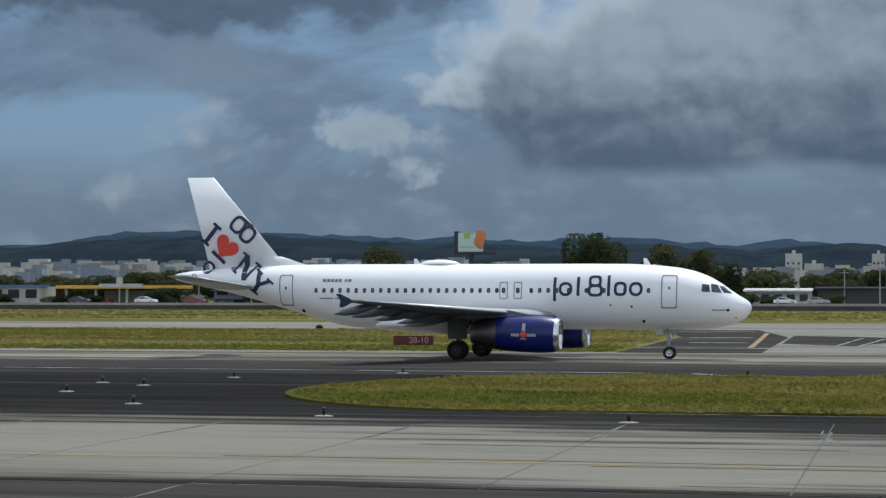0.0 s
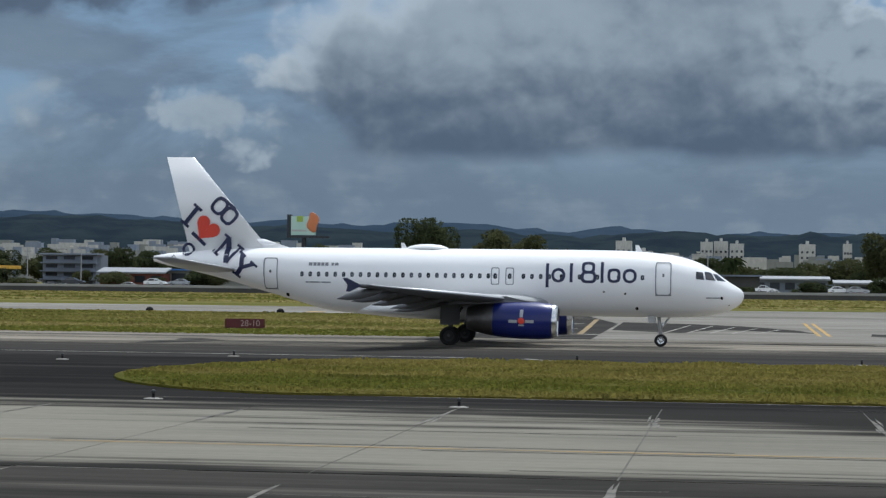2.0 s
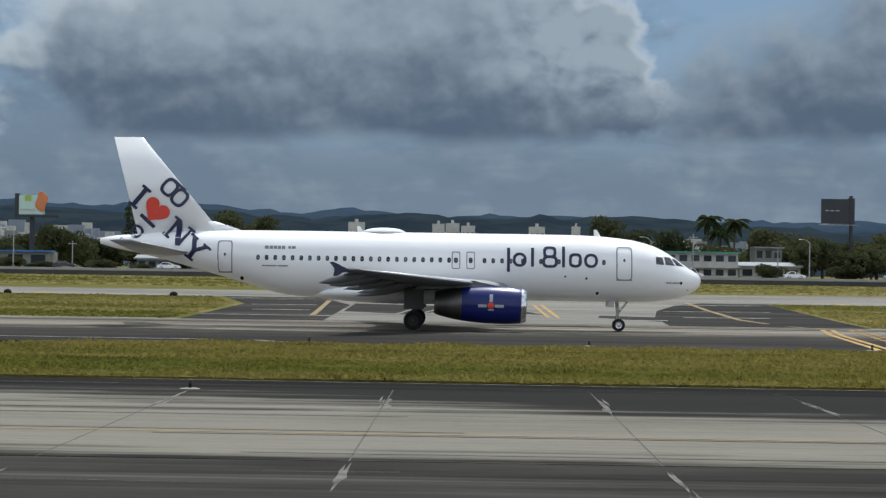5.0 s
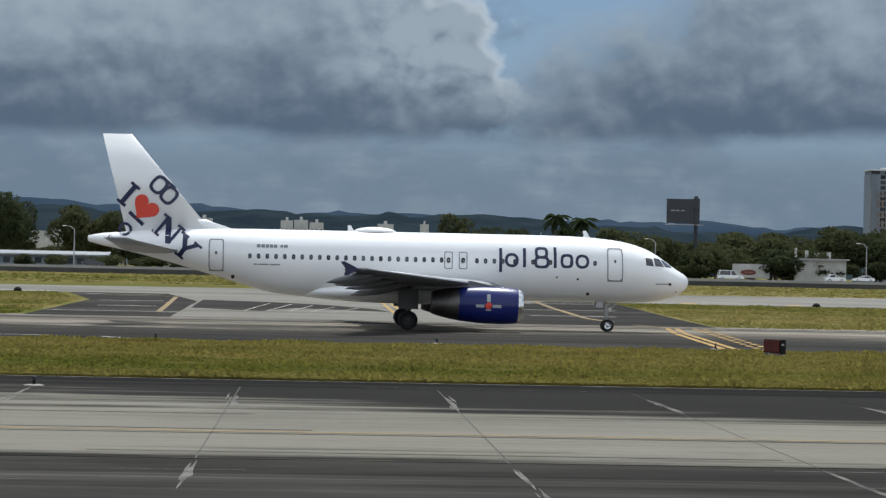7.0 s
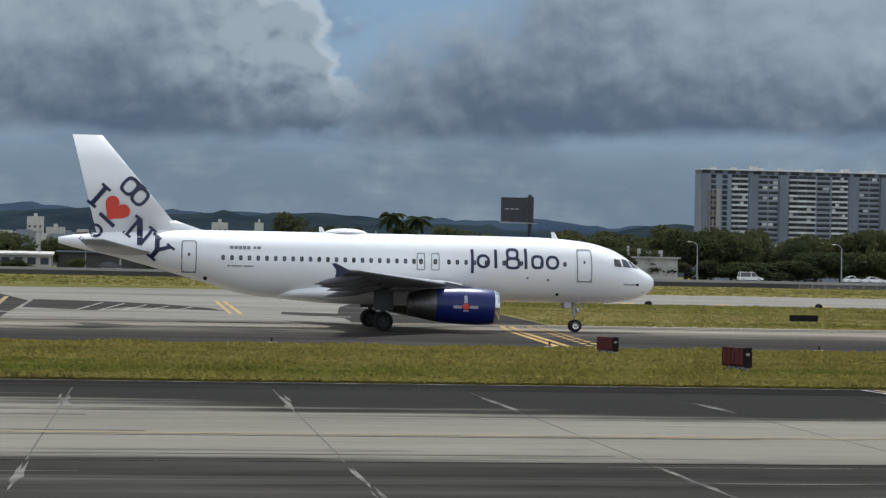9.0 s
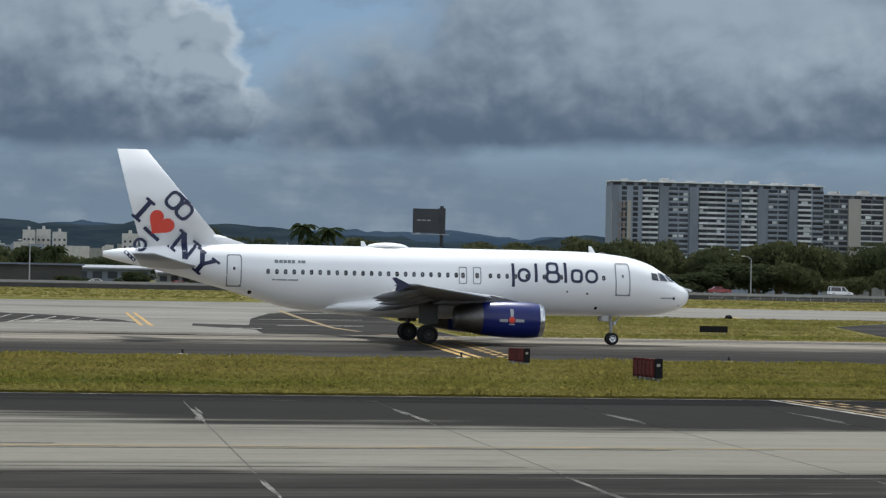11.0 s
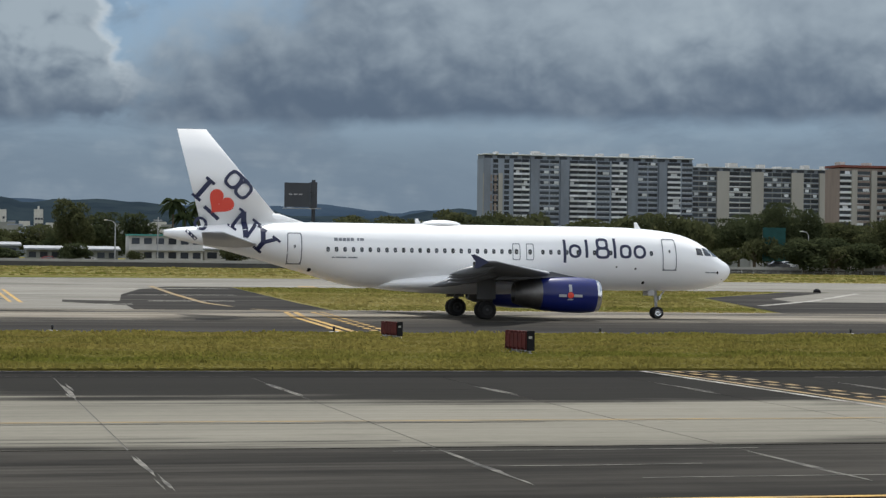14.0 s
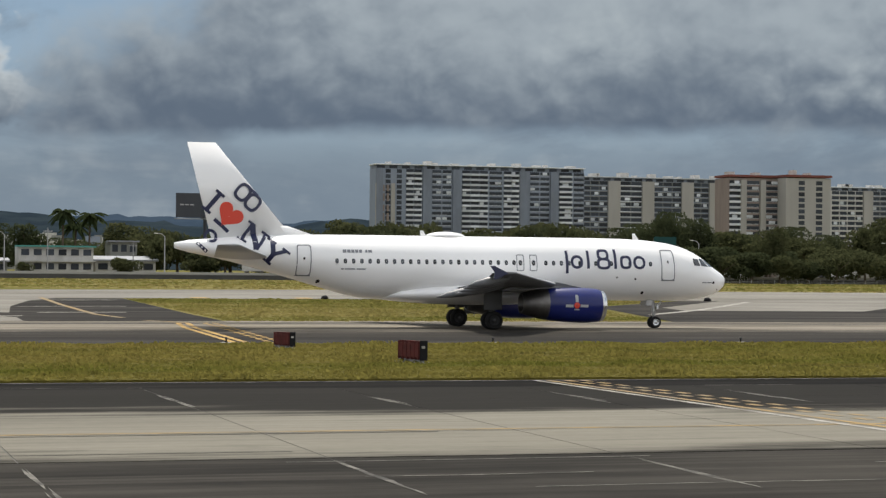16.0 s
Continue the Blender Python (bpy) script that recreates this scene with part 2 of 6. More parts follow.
def pavement(name, base, stain, streak, scale, along=0.06, stain_at=(0.4, 0.62), streak_at=(0.52, 0.68), seed=0.0, edge=None, wear=1.0):
    # aged paving: large stains, streaks drawn out along the way, fine grit
    m = bpy.data.materials.new(name)
    m.use_nodes = True
    N = Nodes(m.node_tree)
    p = m.node_tree.nodes["Principled BSDF"]
    p.inputs["Roughness"].default_value = 0.95
    p.inputs["Specular IOR Level"].default_value = 0.04
    pos = N.mapped(m.node_tree.nodes.new("ShaderNodeNewGeometry").outputs["Position"], (1, 1, 1), (seed, seed * 2, 0))
    col = N.mix(N.step(N.noise(N.mapped(pos, (0.3, 1, 1)), scale, 6, 0.62), *stain_at), base, stain)
    s = N.step(N.noise(N.mapped(pos, (along, 1.6, 1)), scale * 3.0, 5, 0.6), *streak_at)
    col = N.mix(N.math("MULTIPLY", s, 0.75), col, streak)
    if edge:
        # rubber and dirt swept in from both sides of the lane, in long ragged streaks
        mid, near, beyond, slant, dirt = edge
        raw = m.node_tree.nodes.new("ShaderNodeNewGeometry").outputs["Position"]
        sp = m.node_tree.nodes.new("ShaderNodeSeparateXYZ")
        m.node_tree.links.new(raw, sp.inputs[0])
        off = N.math("SUBTRACT", sp.outputs[1], mid)
        reach = N.math("MAXIMUM", N.math("MINIMUM", N.math("ADD", beyond, N.math("MULTIPLY", sp.outputs[0], slant)), beyond * 1.6), beyond * 0.6)
        far = N.math("MAXIMUM", N.math("DIVIDE", off, reach), N.math("DIVIDE", off, -near))
        rag = N.math("SUBTRACT", N.noise(N.mapped(raw, (0.05, 1.3, 1)), 0.6, 6, 0.65), 0.5)
        blot = N.math("SUBTRACT", N.noise(N.mapped(raw, (0.5, 1, 1)), 0.25, 4, 0.6), 0.5)
        f = N.step(N.math("ADD", far, N.math("ADD", N.math("MULTIPLY", rag, 1.7), N.math("MULTIPLY", blot, 0.9))), 0.46, 1.04)
        col = N.mix(N.math("MULTIPLY", f, 0.97), col, dirt)
    # scuffs drawn out along the way, and blotches
    scuff = N.step(N.noise(N.mapped(pos, (along * 0.6, 2.2, 1)), scale * 7.0, 6, 0.7), 0.36, 0.66)
    blots = N.noise(N.mapped(pos, (0.35, 1, 1), (11, 5, 0)), scale * 3.2, 6, 0.68, 0.6)
    k = N.math("ADD", 1.0 - 0.7 * wear, N.math("ADD", N.math("MULTIPLY", scuff, 0.32 * wear), N.math("ADD", N.math("MULTIPLY", blots, 0.8 * wear), N.math("MULTIPLY", N.noise(pos, 3.0, 5, 0.7), 0.3))))
    N.put(p.inputs["Base Color"], N.mix(1.0, col, N.comb(k, k, k), "MULTIPLY"))
    bn = m.node_tree.nodes.new("ShaderNodeBump")
    bn.inputs["Strength"].default_value = 0.25
    N.put(bn.inputs["Height"], N.noise(pos, 9, 5, 0.7))
    N.put(p.inputs["Normal"], bn.outputs[0])
    return m


def clear_glass(name, color, rough=0.06):
    return paint(name, color, rough, 0.0, coat=0.6)


M = dict(
    white=paint("white_paint", (0.88, 0.88, 0.88), 0.28, 0.0, (0.82, 0.815, 0.80), 0.5, (0.3, 1, 1), 0.35, coat=0.3),
    navy=paint("navy_paint", (0.007, 0.011, 0.052), 0.4, coat=0.1),
    blue=paint("engine_blue", (0.006, 0.014, 0.125), 0.32, 0.0, (0.005, 0.01, 0.09), 0.6, (1, 1, 1), 0.5, coat=0.12, spec=0.35),
    red=paint("heart_red", (0.62, 0.05, 0.025), 0.4),
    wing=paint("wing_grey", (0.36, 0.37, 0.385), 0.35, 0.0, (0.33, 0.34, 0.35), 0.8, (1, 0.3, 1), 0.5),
    # wing grey darkened to paint in the shade under wings and flaps
    wing_shaded=paint("wing_underside", (0.13, 0.135, 0.145), 0.45, 0.0, (0.17, 0.17, 0.17), 0.7, (0.4, 1, 1), 0.5),
    lip=paint("polished_lip", (0.6, 0.61, 0.62), 0.22, 1.0),
    metal=paint("bare_metal", (0.19, 0.185, 0.18), 0.45, 1.0, (0.11, 0.10, 0.095), 2.0, (1, 1, 1), 0.6),
    strut=paint("strut_grey", (0.45, 0.45, 0.45), 0.4, 0.3),
    tyre=paint("tyre_rubber", (0.018, 0.018, 0.019), 0.8, 0.0, (0.035, 0.033, 0.03), 4.0),
    seam=paint("seam_grey", (0.20, 0.21, 0.23), 0.6),
    pane=clear_glass("dark_pane", (0.016, 0.018, 0.022)),
    cabin_pane=paint("cabin_pane", (0.055, 0.06, 0.07), 0.2, vary=0.8),
    hub=paint("hub_grey", (0.035, 0.035, 0.036), 0.6, 0.2),
    gear_dark=paint("gear_grey", (0.09, 0.09, 0.09), 0.6),
    dark=paint("dark_recess", (0.012, 0.012, 0.013), 0.85),
    silver=paint("silver_skin", (0.60, 0.625, 0.66), 0.24, 0.92, (0.5, 0.52, 0.55), 0.6, (0.2, 1, 1), 0.5),
    fin_grey=paint("grey_paint", (0.38, 0.395, 0.41), 0.4),
    stripe_red=paint("stripe_red", (0.50, 0.035, 0.03), 0.35),
    stripe_white=paint("stripe_white", (0.8, 0.8, 0.8), 0.35),
    stripe_blue=paint("stripe_blue", (0.015, 0.025, 0.10), 0.35),
    beacon=paint("beacon_glass", (0.8, 0.05, 0.03), 0.2),
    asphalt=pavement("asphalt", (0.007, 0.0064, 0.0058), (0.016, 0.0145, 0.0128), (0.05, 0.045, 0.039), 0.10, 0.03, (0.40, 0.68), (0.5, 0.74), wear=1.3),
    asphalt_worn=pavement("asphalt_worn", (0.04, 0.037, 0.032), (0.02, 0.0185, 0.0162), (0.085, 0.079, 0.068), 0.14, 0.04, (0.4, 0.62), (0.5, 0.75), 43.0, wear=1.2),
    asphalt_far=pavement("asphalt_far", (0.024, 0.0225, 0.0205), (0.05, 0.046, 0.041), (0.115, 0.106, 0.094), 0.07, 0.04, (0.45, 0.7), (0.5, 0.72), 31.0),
    concrete=pavement("concrete", (0.165, 0.155, 0.128), (0.128, 0.12, 0.10), (0.075, 0.07, 0.062), 0.12, 0.04, (0.45, 0.75), (0.58, 0.8), 7.0, (46.8, 7.6, 11.6, -0.36, (0.0145, 0.0135, 0.012)), 0.45),
    taxi=pavement("taxi_concrete", (0.22, 0.197, 0.16), (0.125, 0.111, 0.091), (0.036, 0.033, 0.029), 0.075, 0.02, (0.44, 0.6), (0.5, 0.62), 13.0, (136.0, 15.5, 25.0, 0.0, (0.032, 0.0295, 0.026))),
    runway=pavement("runway_concrete", (0.205, 0.195, 0.172), (0.155, 0.146, 0.127), (0.07, 0.066, 0.058), 0.075, 0.08, (0.42, 0.64), (0.53, 0.74), 23.0),
    road=pavement("road_grey", (0.24, 0.235, 0.22), (0.19, 0.185, 0.175), (0.15, 0.145, 0.14), 0.05),
    sealer=paint("pale_sealer", (0.21, 0.198, 0.172), 0.85, 0.0, (0.05, 0.047, 0.043), 0.9, (1, 1, 1), 1.0),
    joint=paint("joint_tar", (0.10, 0.095, 0.085), 0.9),
    yellow=paint("worn_yellow", (0.30, 0.20, 0.075), 0.8, 0.0, (0.17, 0.145, 0.105), 0.5, (1, 1, 1), 0.9),
    bright_yellow=paint("yellow_marking", (0.52, 0.33, 0.09), 0.8, 0.0, (0.2, 0.14, 0.07), 0.8, (1, 1, 1), 0.9),
    white_mark=paint("worn_white", (0.42, 0.40, 0.36), 0.8, 0.0, (0.13, 0.12, 0.105), 0.7, (1, 1, 1), 1.0),
    tyre_mark=paint("tyre_mark", (0.024, 0.022, 0.02), 0.9, 0.0, (0.10, 0.092, 0.08), 0.25, (0.3, 1, 1), 0.6),
    red_mark=paint("marking_red", (0.25, 0.05, 0.035), 0.85, 0.0, (0.1, 0.06, 0.05), 0.5, (1, 1, 1), 0.7),
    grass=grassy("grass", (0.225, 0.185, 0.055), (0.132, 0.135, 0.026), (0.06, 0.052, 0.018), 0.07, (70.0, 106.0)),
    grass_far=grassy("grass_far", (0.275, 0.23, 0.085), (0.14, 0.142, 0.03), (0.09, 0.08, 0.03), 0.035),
    leaf=leafy("leaf_dark", (0.036, 0.046, 0.023), (0.066, 0.075, 0.038)),
    leaf_b=leafy("leaf_olive", (0.05, 0.058, 0.027), (0.092, 0.095, 0.046)),
    palm=leafy("palm_leaf", (0.02, 0.032, 0.015), (0.05, 0.06, 0.028)),
    bark=paint("bark", (0.10, 0.08, 0.06), 0.9, 0.0, (0.05, 0.04, 0.03), 1.0),
    # distance haze is mixed into both hill colours, bluer and paler farther off
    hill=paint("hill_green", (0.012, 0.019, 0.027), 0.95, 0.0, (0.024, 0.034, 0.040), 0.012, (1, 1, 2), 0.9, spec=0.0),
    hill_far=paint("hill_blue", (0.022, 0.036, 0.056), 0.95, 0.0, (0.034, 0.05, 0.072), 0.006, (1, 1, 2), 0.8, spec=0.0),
    facade=paint("facade_grey", (0.235, 0.27, 0.33), 0.8, 0.0, (0.18, 0.205, 0.25), 0.2, (1, 1, 0.3), 0.6),
    facade_dark=paint("facade_slate", (0.19, 0.22, 0.27), 0.8, 0.0, (0.12, 0.13, 0.155), 0.2, (1, 1, 0.3), 0.6),
    facade_beige=paint("facade_beige", (0.25, 0.255, 0.24), 0.8, 0.0, (0.18, 0.185, 0.175), 0.2, (1, 1, 0.3), 0.6),
    facade_cream=paint("facade_cream", (0.34, 0.33, 0.31), 0.8, 0.0, (0.27, 0.262, 0.245), 0.1, (1, 1, 0.3), 0.6),
    facade_pink=paint("facade_brown", (0.25, 0.205, 0.185), 0.8, 0.0, (0.17, 0.14, 0.125), 0.2, (1, 1, 0.3), 0.6),
    brick=paint("brick_red", (0.17, 0.065, 0.055), 0.85),
    plaster=paint("plaster_white", (0.52, 0.51, 0.48), 0.8, 0.0, (0.32, 0.31, 0.29), 0.4, (1, 1, 0.4), 0.6),
    spandrel=paint("spandrel_white", (0.52, 0.545, 0.58), 0.75, vary=0.25),
    window=paint("window_dark", (0.03, 0.036, 0.046), 0.35, vary=0.6, spec=0.2),
    barrier=paint("barrier_concrete", (0.36, 0.355, 0.34), 0.85, 0.0, (0.25, 0.245, 0.23), 0.2),
    wall_dark=paint("retaining_wall", (0.055, 0.055, 0.055), 0.9, 0.0, (0.085, 0.083, 0.078), 0.15, (1, 1, 1), 0.8),
    pole=paint("galvanised_pole", (0.33, 0.33, 0.33), 0.5, 0.4),
    box=paint("rusty_red_box", (0.12, 0.03, 0.026), 0.75, 0.0, (0.05, 0.02, 0.018), 1.5, (1, 1, 1), 0.8),
    sign_red=paint("sign_red", (0.10, 0.012, 0.014), 0.6, 0.0, (0.06, 0.009, 0.01), 1.0),
    sign_text=paint("sign_white", (0.36, 0.27, 0.26), 0.7),
    screen=paint("billboard_dark", (0.018, 0.022, 0.03), 0.5, 0.0, (0.03, 0.034, 0.04), 0.3),
    teal=paint("billboard_teal", (0.42, 0.60, 0.52), 0.6, 0.0, (0.55, 0.66, 0.6), 0.3),
    orange=paint("billboard_orange", (0.62, 0.20, 0.07), 0.6, 0.0, (0.45, 0.16, 0.07), 0.5),
    lime=paint("billboard_lime", (0.33, 0.45, 0.08), 0.6),
    canopy=paint("canopy_yellow", (0.62, 0.36, 0.05), 0.5),
    blue_roof=paint("blue_roof", (0.05, 0.16, 0.42), 0.6),
    green_roof=paint("green_roof", (0.05, 0.22, 0.19), 0.6),
    grey_roof=paint("tin_roof", (0.24, 0.25, 0.27), 0.6, 0.1, (0.17, 0.18, 0.19), 0.3),
    teal_net=paint("teal_netting", (0.02, 0.07, 0.065), 0.9, 0.0, (0.012, 0.03, 0.028), 0.6),
    car_white=paint("car_white", (0.75, 0.75, 0.74), 0.25, coat=0.6),
    car_dark=paint("car_dark", (0.025, 0.026, 0.03), 0.25, coat=0.6),
    car_red=paint("car_red", (0.24, 0.02, 0.018), 0.25, coat=0.6),
    car_grey=paint("car_silver", (0.38, 0.39, 0.40), 0.25, 0.5, coat=0.6),
    lamp=paint("light_glass", (0.75, 0.72, 0.6), 0.25),
)

# ---- mesh helpers ----


def thing(name, label, category, group="", loc=(0, 0, 0), rz=0):
    ob = new(name)
    ob.matrix_basis = pose(*loc, 0, 0, rz)
    return tagged(ob, label, category, group)


def part(name, bm, material, parent=None, label="", smooth=False, kind=""):
    me = bpy.data.meshes.new(name)
    if isinstance(bm, tuple):
        me.from_pydata(*bm)
    else:
        bm.to_mesh(me)
        bm.free()
    for q in material if isinstance(material, (list, tuple)) else [material]:
        me.materials.append(q)
    if smooth:
        me.polygons.foreach_set("use_smooth", [True] * len(me.polygons))
    me.update()
    ob = new(name, me)
    ob.parent = parent
    return tagged(ob, label, kind=kind)


def again(ob, m, name=None):
    # another object on the same mesh, under the same parent
    o = new(name or ob.name.split(".")[0], ob.data)
    o.parent = ob.parent
    o.matrix_basis = m
    return o


def block(bm, x0, x1, y0, y1, z0, z1, bevel=0.0, mat=0):
    vs = [bm.verts.new(p) for p in ((x0, y0, z0), (x1, y0, z0), (x1, y1, z0), (x0, y1, z0), (x0, y0, z1), (x1, y0, z1), (x1, y1, z1), (x0, y1, z1))]
    fs = [bm.faces.new([vs[i] for i in q]) for q in ((3, 2, 1, 0), (4, 5, 6, 7), (0, 1, 5, 4), (1, 2, 6, 5), (2, 3, 7, 6), (3, 0, 4, 7))]
    for q in fs:
        q.material_index = mat
    if bevel:
        es = list({e for q in fs for e in q.edges})
        bmesh.ops.bevel(bm, geom=es, offset=bevel, segments=2, affect="EDGES")
    return bm


def box(*a, bevel=0.0):
    return block(bmesh.new(), *a, bevel=bevel)


def tube(bm, p, q, r0, r1=None, seg=12, cap=True):
    p, q = Vector(p), Vector(q)
    m = (q - p).to_track_quat("Z", "Y").to_matrix()
    r1 = r0 if r1 is None else r1
    rings = []
    for c, r in ((p, r0), (q, r1)):
        rings.append([bm.verts.new(c + m @ Vector((r * math.cos(2 * math.pi * i / seg), r * math.sin(2 * math.pi * i / seg), 0))) for i in range(seg)])
    for i in range(seg):
        bm.faces.new((rings[0][i], rings[0][(i + 1) % seg], rings[1][(i + 1) % seg], rings[1][i]))
    if cap:
        bm.faces.new(rings[0][::-1])
        bm.faces.new(rings[1])
    return bm


def spun(profile, seg=32, axis="x"):
    # turn (along, radius) pairs round an axis
    bm = bmesh.new()
    rings = []
    for a, r in profile:
        ring = []
        for i in range(seg):
            c, s = math.cos(2 * math.pi * i / seg) * r, math.sin(2 * math.pi * i / seg) * r
            ring.append(bm.verts.new((a, c, s) if axis == "x" else (c, a, s)))
        rings.append(ring)
    for a, b in zip(rings, rings[1:]):
        for i in range(seg):
            bm.faces.new((a[i], a[(i + 1) % seg], b[(i + 1) % seg], b[i]))
    bm.normal_update()
    bmesh.ops.recalc_face_normals(bm, faces=bm.faces)
    return bm


def loft(rings, caps=True):
    bm = bmesh.new()
    rows = [[bm.verts.new(p) for p in r] for r in rings]
    n = len(rows[0])
    for a, b in zip(rows, rows[1:]):
        for i in range(n):
            bm.faces.new((a[i], a[(i + 1) % n], b[(i + 1) % n], b[i]))
    if caps:
        bm.faces.new(rows[0][::-1])
        bm.faces.new(rows[-1])
    bmesh.ops.recalc_face_normals(bm, faces=bm.faces)
    return bm


def sheet(name, pts, z, material, label="", parent=None, lift=0.0):
    # a flat polygon laid on the rising ground
    me = bmesh.new()
    vs = [me.verts.new((x, y, rise(y) + z)) for x, y in pts]
    me.faces.new(vs)
    return part(name, me, material, parent, label)


def rise(y):
    # the land climbs gently beyond the taxiway
    ys = (-400, 150, 218, 268, 396, 407, 439, 5000)
    zs = (0, 0, 0.62, 1.15, 1.62, 1.7, 2.1, 2.1)
    return float(np.interp(y, ys, zs))

# ---- ground ----


def strip(name, x0, x1, ys, z, material, label, nx=1):
    bm = bmesh.new()
    rows = [[bm.verts.new((x0 + (x1 - x0) * i / nx, y, rise(y) + z)) for i in range(nx + 1)] for y in ys]
    for a, b in zip(rows, rows[1:]):
        for i in range(nx):
            bm.faces.new((a[i], a[i + 1], b[i + 1], b[i]))
    return tagged(part(name, bm, material), label, "ground", kind="structure")


def build_ground():
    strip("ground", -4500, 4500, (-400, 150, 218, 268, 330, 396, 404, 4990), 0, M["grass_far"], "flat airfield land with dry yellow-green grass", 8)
    strip("apron", -260, 320, (-40, 147), 0.02, M["asphalt"], "dark worn asphalt apron with pale streaks")
    strip("apron_near", -260, 320, (-40, 40.22), 0.027, M["asphalt_worn"], "grey worn asphalt with pale scuffs")
    lane = strip("taxiway_near", -260, 320, (40.2, 64.0), 0.032, M["joint"], "pale concrete taxiway slabs with tarred joints")
    # slabs with a joint every 5.95 m
    bm = bmesh.new()
    block(bm, 0.02, 5.93, 0.01, 5.94, -0.02, 0.008)
    first = part("slab", bm, M["concrete"], lane)
    first.matrix_basis = pose(-2.2, 40.2, 0.032)
    for k in range(-10, 12):
        for row in (0, 1, 2, 3):
            if (k, row) != (0, 0):
                again(first, pose(-2.2 + 5.95 * k, 40.2 + 5.95 * row, 0.032))
    rest = bmesh.new()
    for k in list(range(-43, -10)) + list(range(12, 54)):
        for row in (0, 1, 2, 3):
            block(rest, -2.2 + 5.95 * k + 0.04, 3.71 + 5.95 * k, 40.23 + 5.95 * row, 46.12 + 5.95 * row, 0.012, 0.044)
    part("slabs_beyond", rest, M["concrete"], lane, kind="stuff")
    rng = random.Random(4)
    # pale sealer where the joints run on into the asphalt
    for k in range(-9, 11):
        x = -2.2 + 5.95 * k
        for y0, y1, w in ((54.2, 59.6, 0.34), (33.0, 38.0, 0.22)):
            # a bundle of thin wisps, not one solid stripe
            bm = bmesh.new()
            for q in range(10):
                L, wd = rng.uniform(1.2, 3.6), rng.uniform(0.02, 0.065)
                yy, xx = rng.uniform(y0, y1 - 1.0), x + rng.gauss(0, w * 0.2)
                pts = [(xx, yy), (xx + wd, yy + L * 0.3), (xx + wd * 0.5, yy + L * 0.7), (xx, yy + L), (xx - wd * 0.8, yy + L * 0.6), (xx - wd * 0.5, yy + L * 0.25)]
                bm.faces.new([bm.verts.new((u, v, (0.046 if y0 > 40 else 0.034) + 0.0003 * q)) for u, v in pts])
            part("sealed_joint", bm, M["sealer"], lane, kind="stuff")
    tagged(sheet("centre_line", [(-260, 46.68), (320, 46.68), (320, 46.92), (-260, 46.92)], 0.048, M["yellow"]), "worn yellow taxiway centre line", "marking", kind="structure")
    tagged(sheet("edge_line", [(-260, 31.62), (320, 30.1), (320, 30.34), (-260, 31.84)], 0.042, M["bright_yellow"]), "bright yellow edge line on the asphalt", "marking", kind="structure")
    strip("taxiway", -320, 380, (112.5, 149), 0.03, M["taxi"], "tan concrete taxiway with dark tyre streaks")
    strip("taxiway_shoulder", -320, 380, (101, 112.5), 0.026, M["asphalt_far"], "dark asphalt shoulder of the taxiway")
    bm = bmesh.new()
    near = [bm.verts.new((x, 216.5, rise(216.5) + 0.05)) for x in (-900, -30, 20, 75, 900)]
    far = [bm.verts.new((x, y, rise(y) + 0.05)) for x, y in ((-900, 240), (-30, 246), (20, 256), (75, 268), (900, 268))]
    for i in range(4):
        bm.faces.new((near[i], near[i + 1], far[i + 1], far[i]))
    tagged(part("runway", bm, M["runway"]), "pale concrete runway beyond the grass", "ground", kind="structure")
    # the verge between the taxiways, with a rounded end
    pts = [(220, 68.3), (220, 101.3)]
    pts += [(-14 - 10.4 * math.sin(a) ** 1.3, 84.3 + 16.5 * math.cos(a) + 0.5 * (1 - math.sin(a))) for a in (math.pi * i / 24 for i in range(1, 24))]
    bm = bmesh.new()
    vs = [bm.verts.new((x, y, 0.02)) for x, y in pts]
    f = bm.faces.new(vs)
    top = bmesh.ops.extrude_face_region(bm, geom=[f])
    for v in top["geom"]:
        if isinstance(v, bmesh.types.BMVert):
            v.co.z = 0.10
    bmesh.ops.recalc_face_normals(bm, faces=bm.faces)
    tagged(part("grass_verge", bm, M["grass"]), "verge of dry green grass between taxiways", "grass", kind="structure")
    # paved links from the taxiway to the runway
    tagged(sheet("link_taxiway", [(-20, 146.9), (28, 146.9), (28.5, 165), (30.5, 216.8), (-25, 216.8), (-20, 190)], 0.034, M["asphalt_far"]), "dark asphalt link between taxiway and runway", "pavement", kind="structure")
    tagged(sheet("link_concrete", [(-10, 146.95), (14, 146.95), (14.6, 165), (16.5, 185), (20, 205), (24, 217), (-15, 217), (-10.5, 190)], 0.042, M["runway"]), "pale concrete lane in the link", "pavement", kind="structure")
    tagged(sheet("link_taxiway_east", [(62, 146.9), (150, 146.9), (190, 216.8), (92, 216.8), (72, 190)], 0.034, M["asphalt_far"]), "dark asphalt link near the runway end", "pavement", kind="structure")
    tagged(sheet("link_concrete_east", [(73, 161), (82, 152.5), (170, 149), (190, 217), (97, 217), (78, 188)], 0.042, M["runway"]), "pale concrete fillet beside the runway", "pavement", kind="structure")


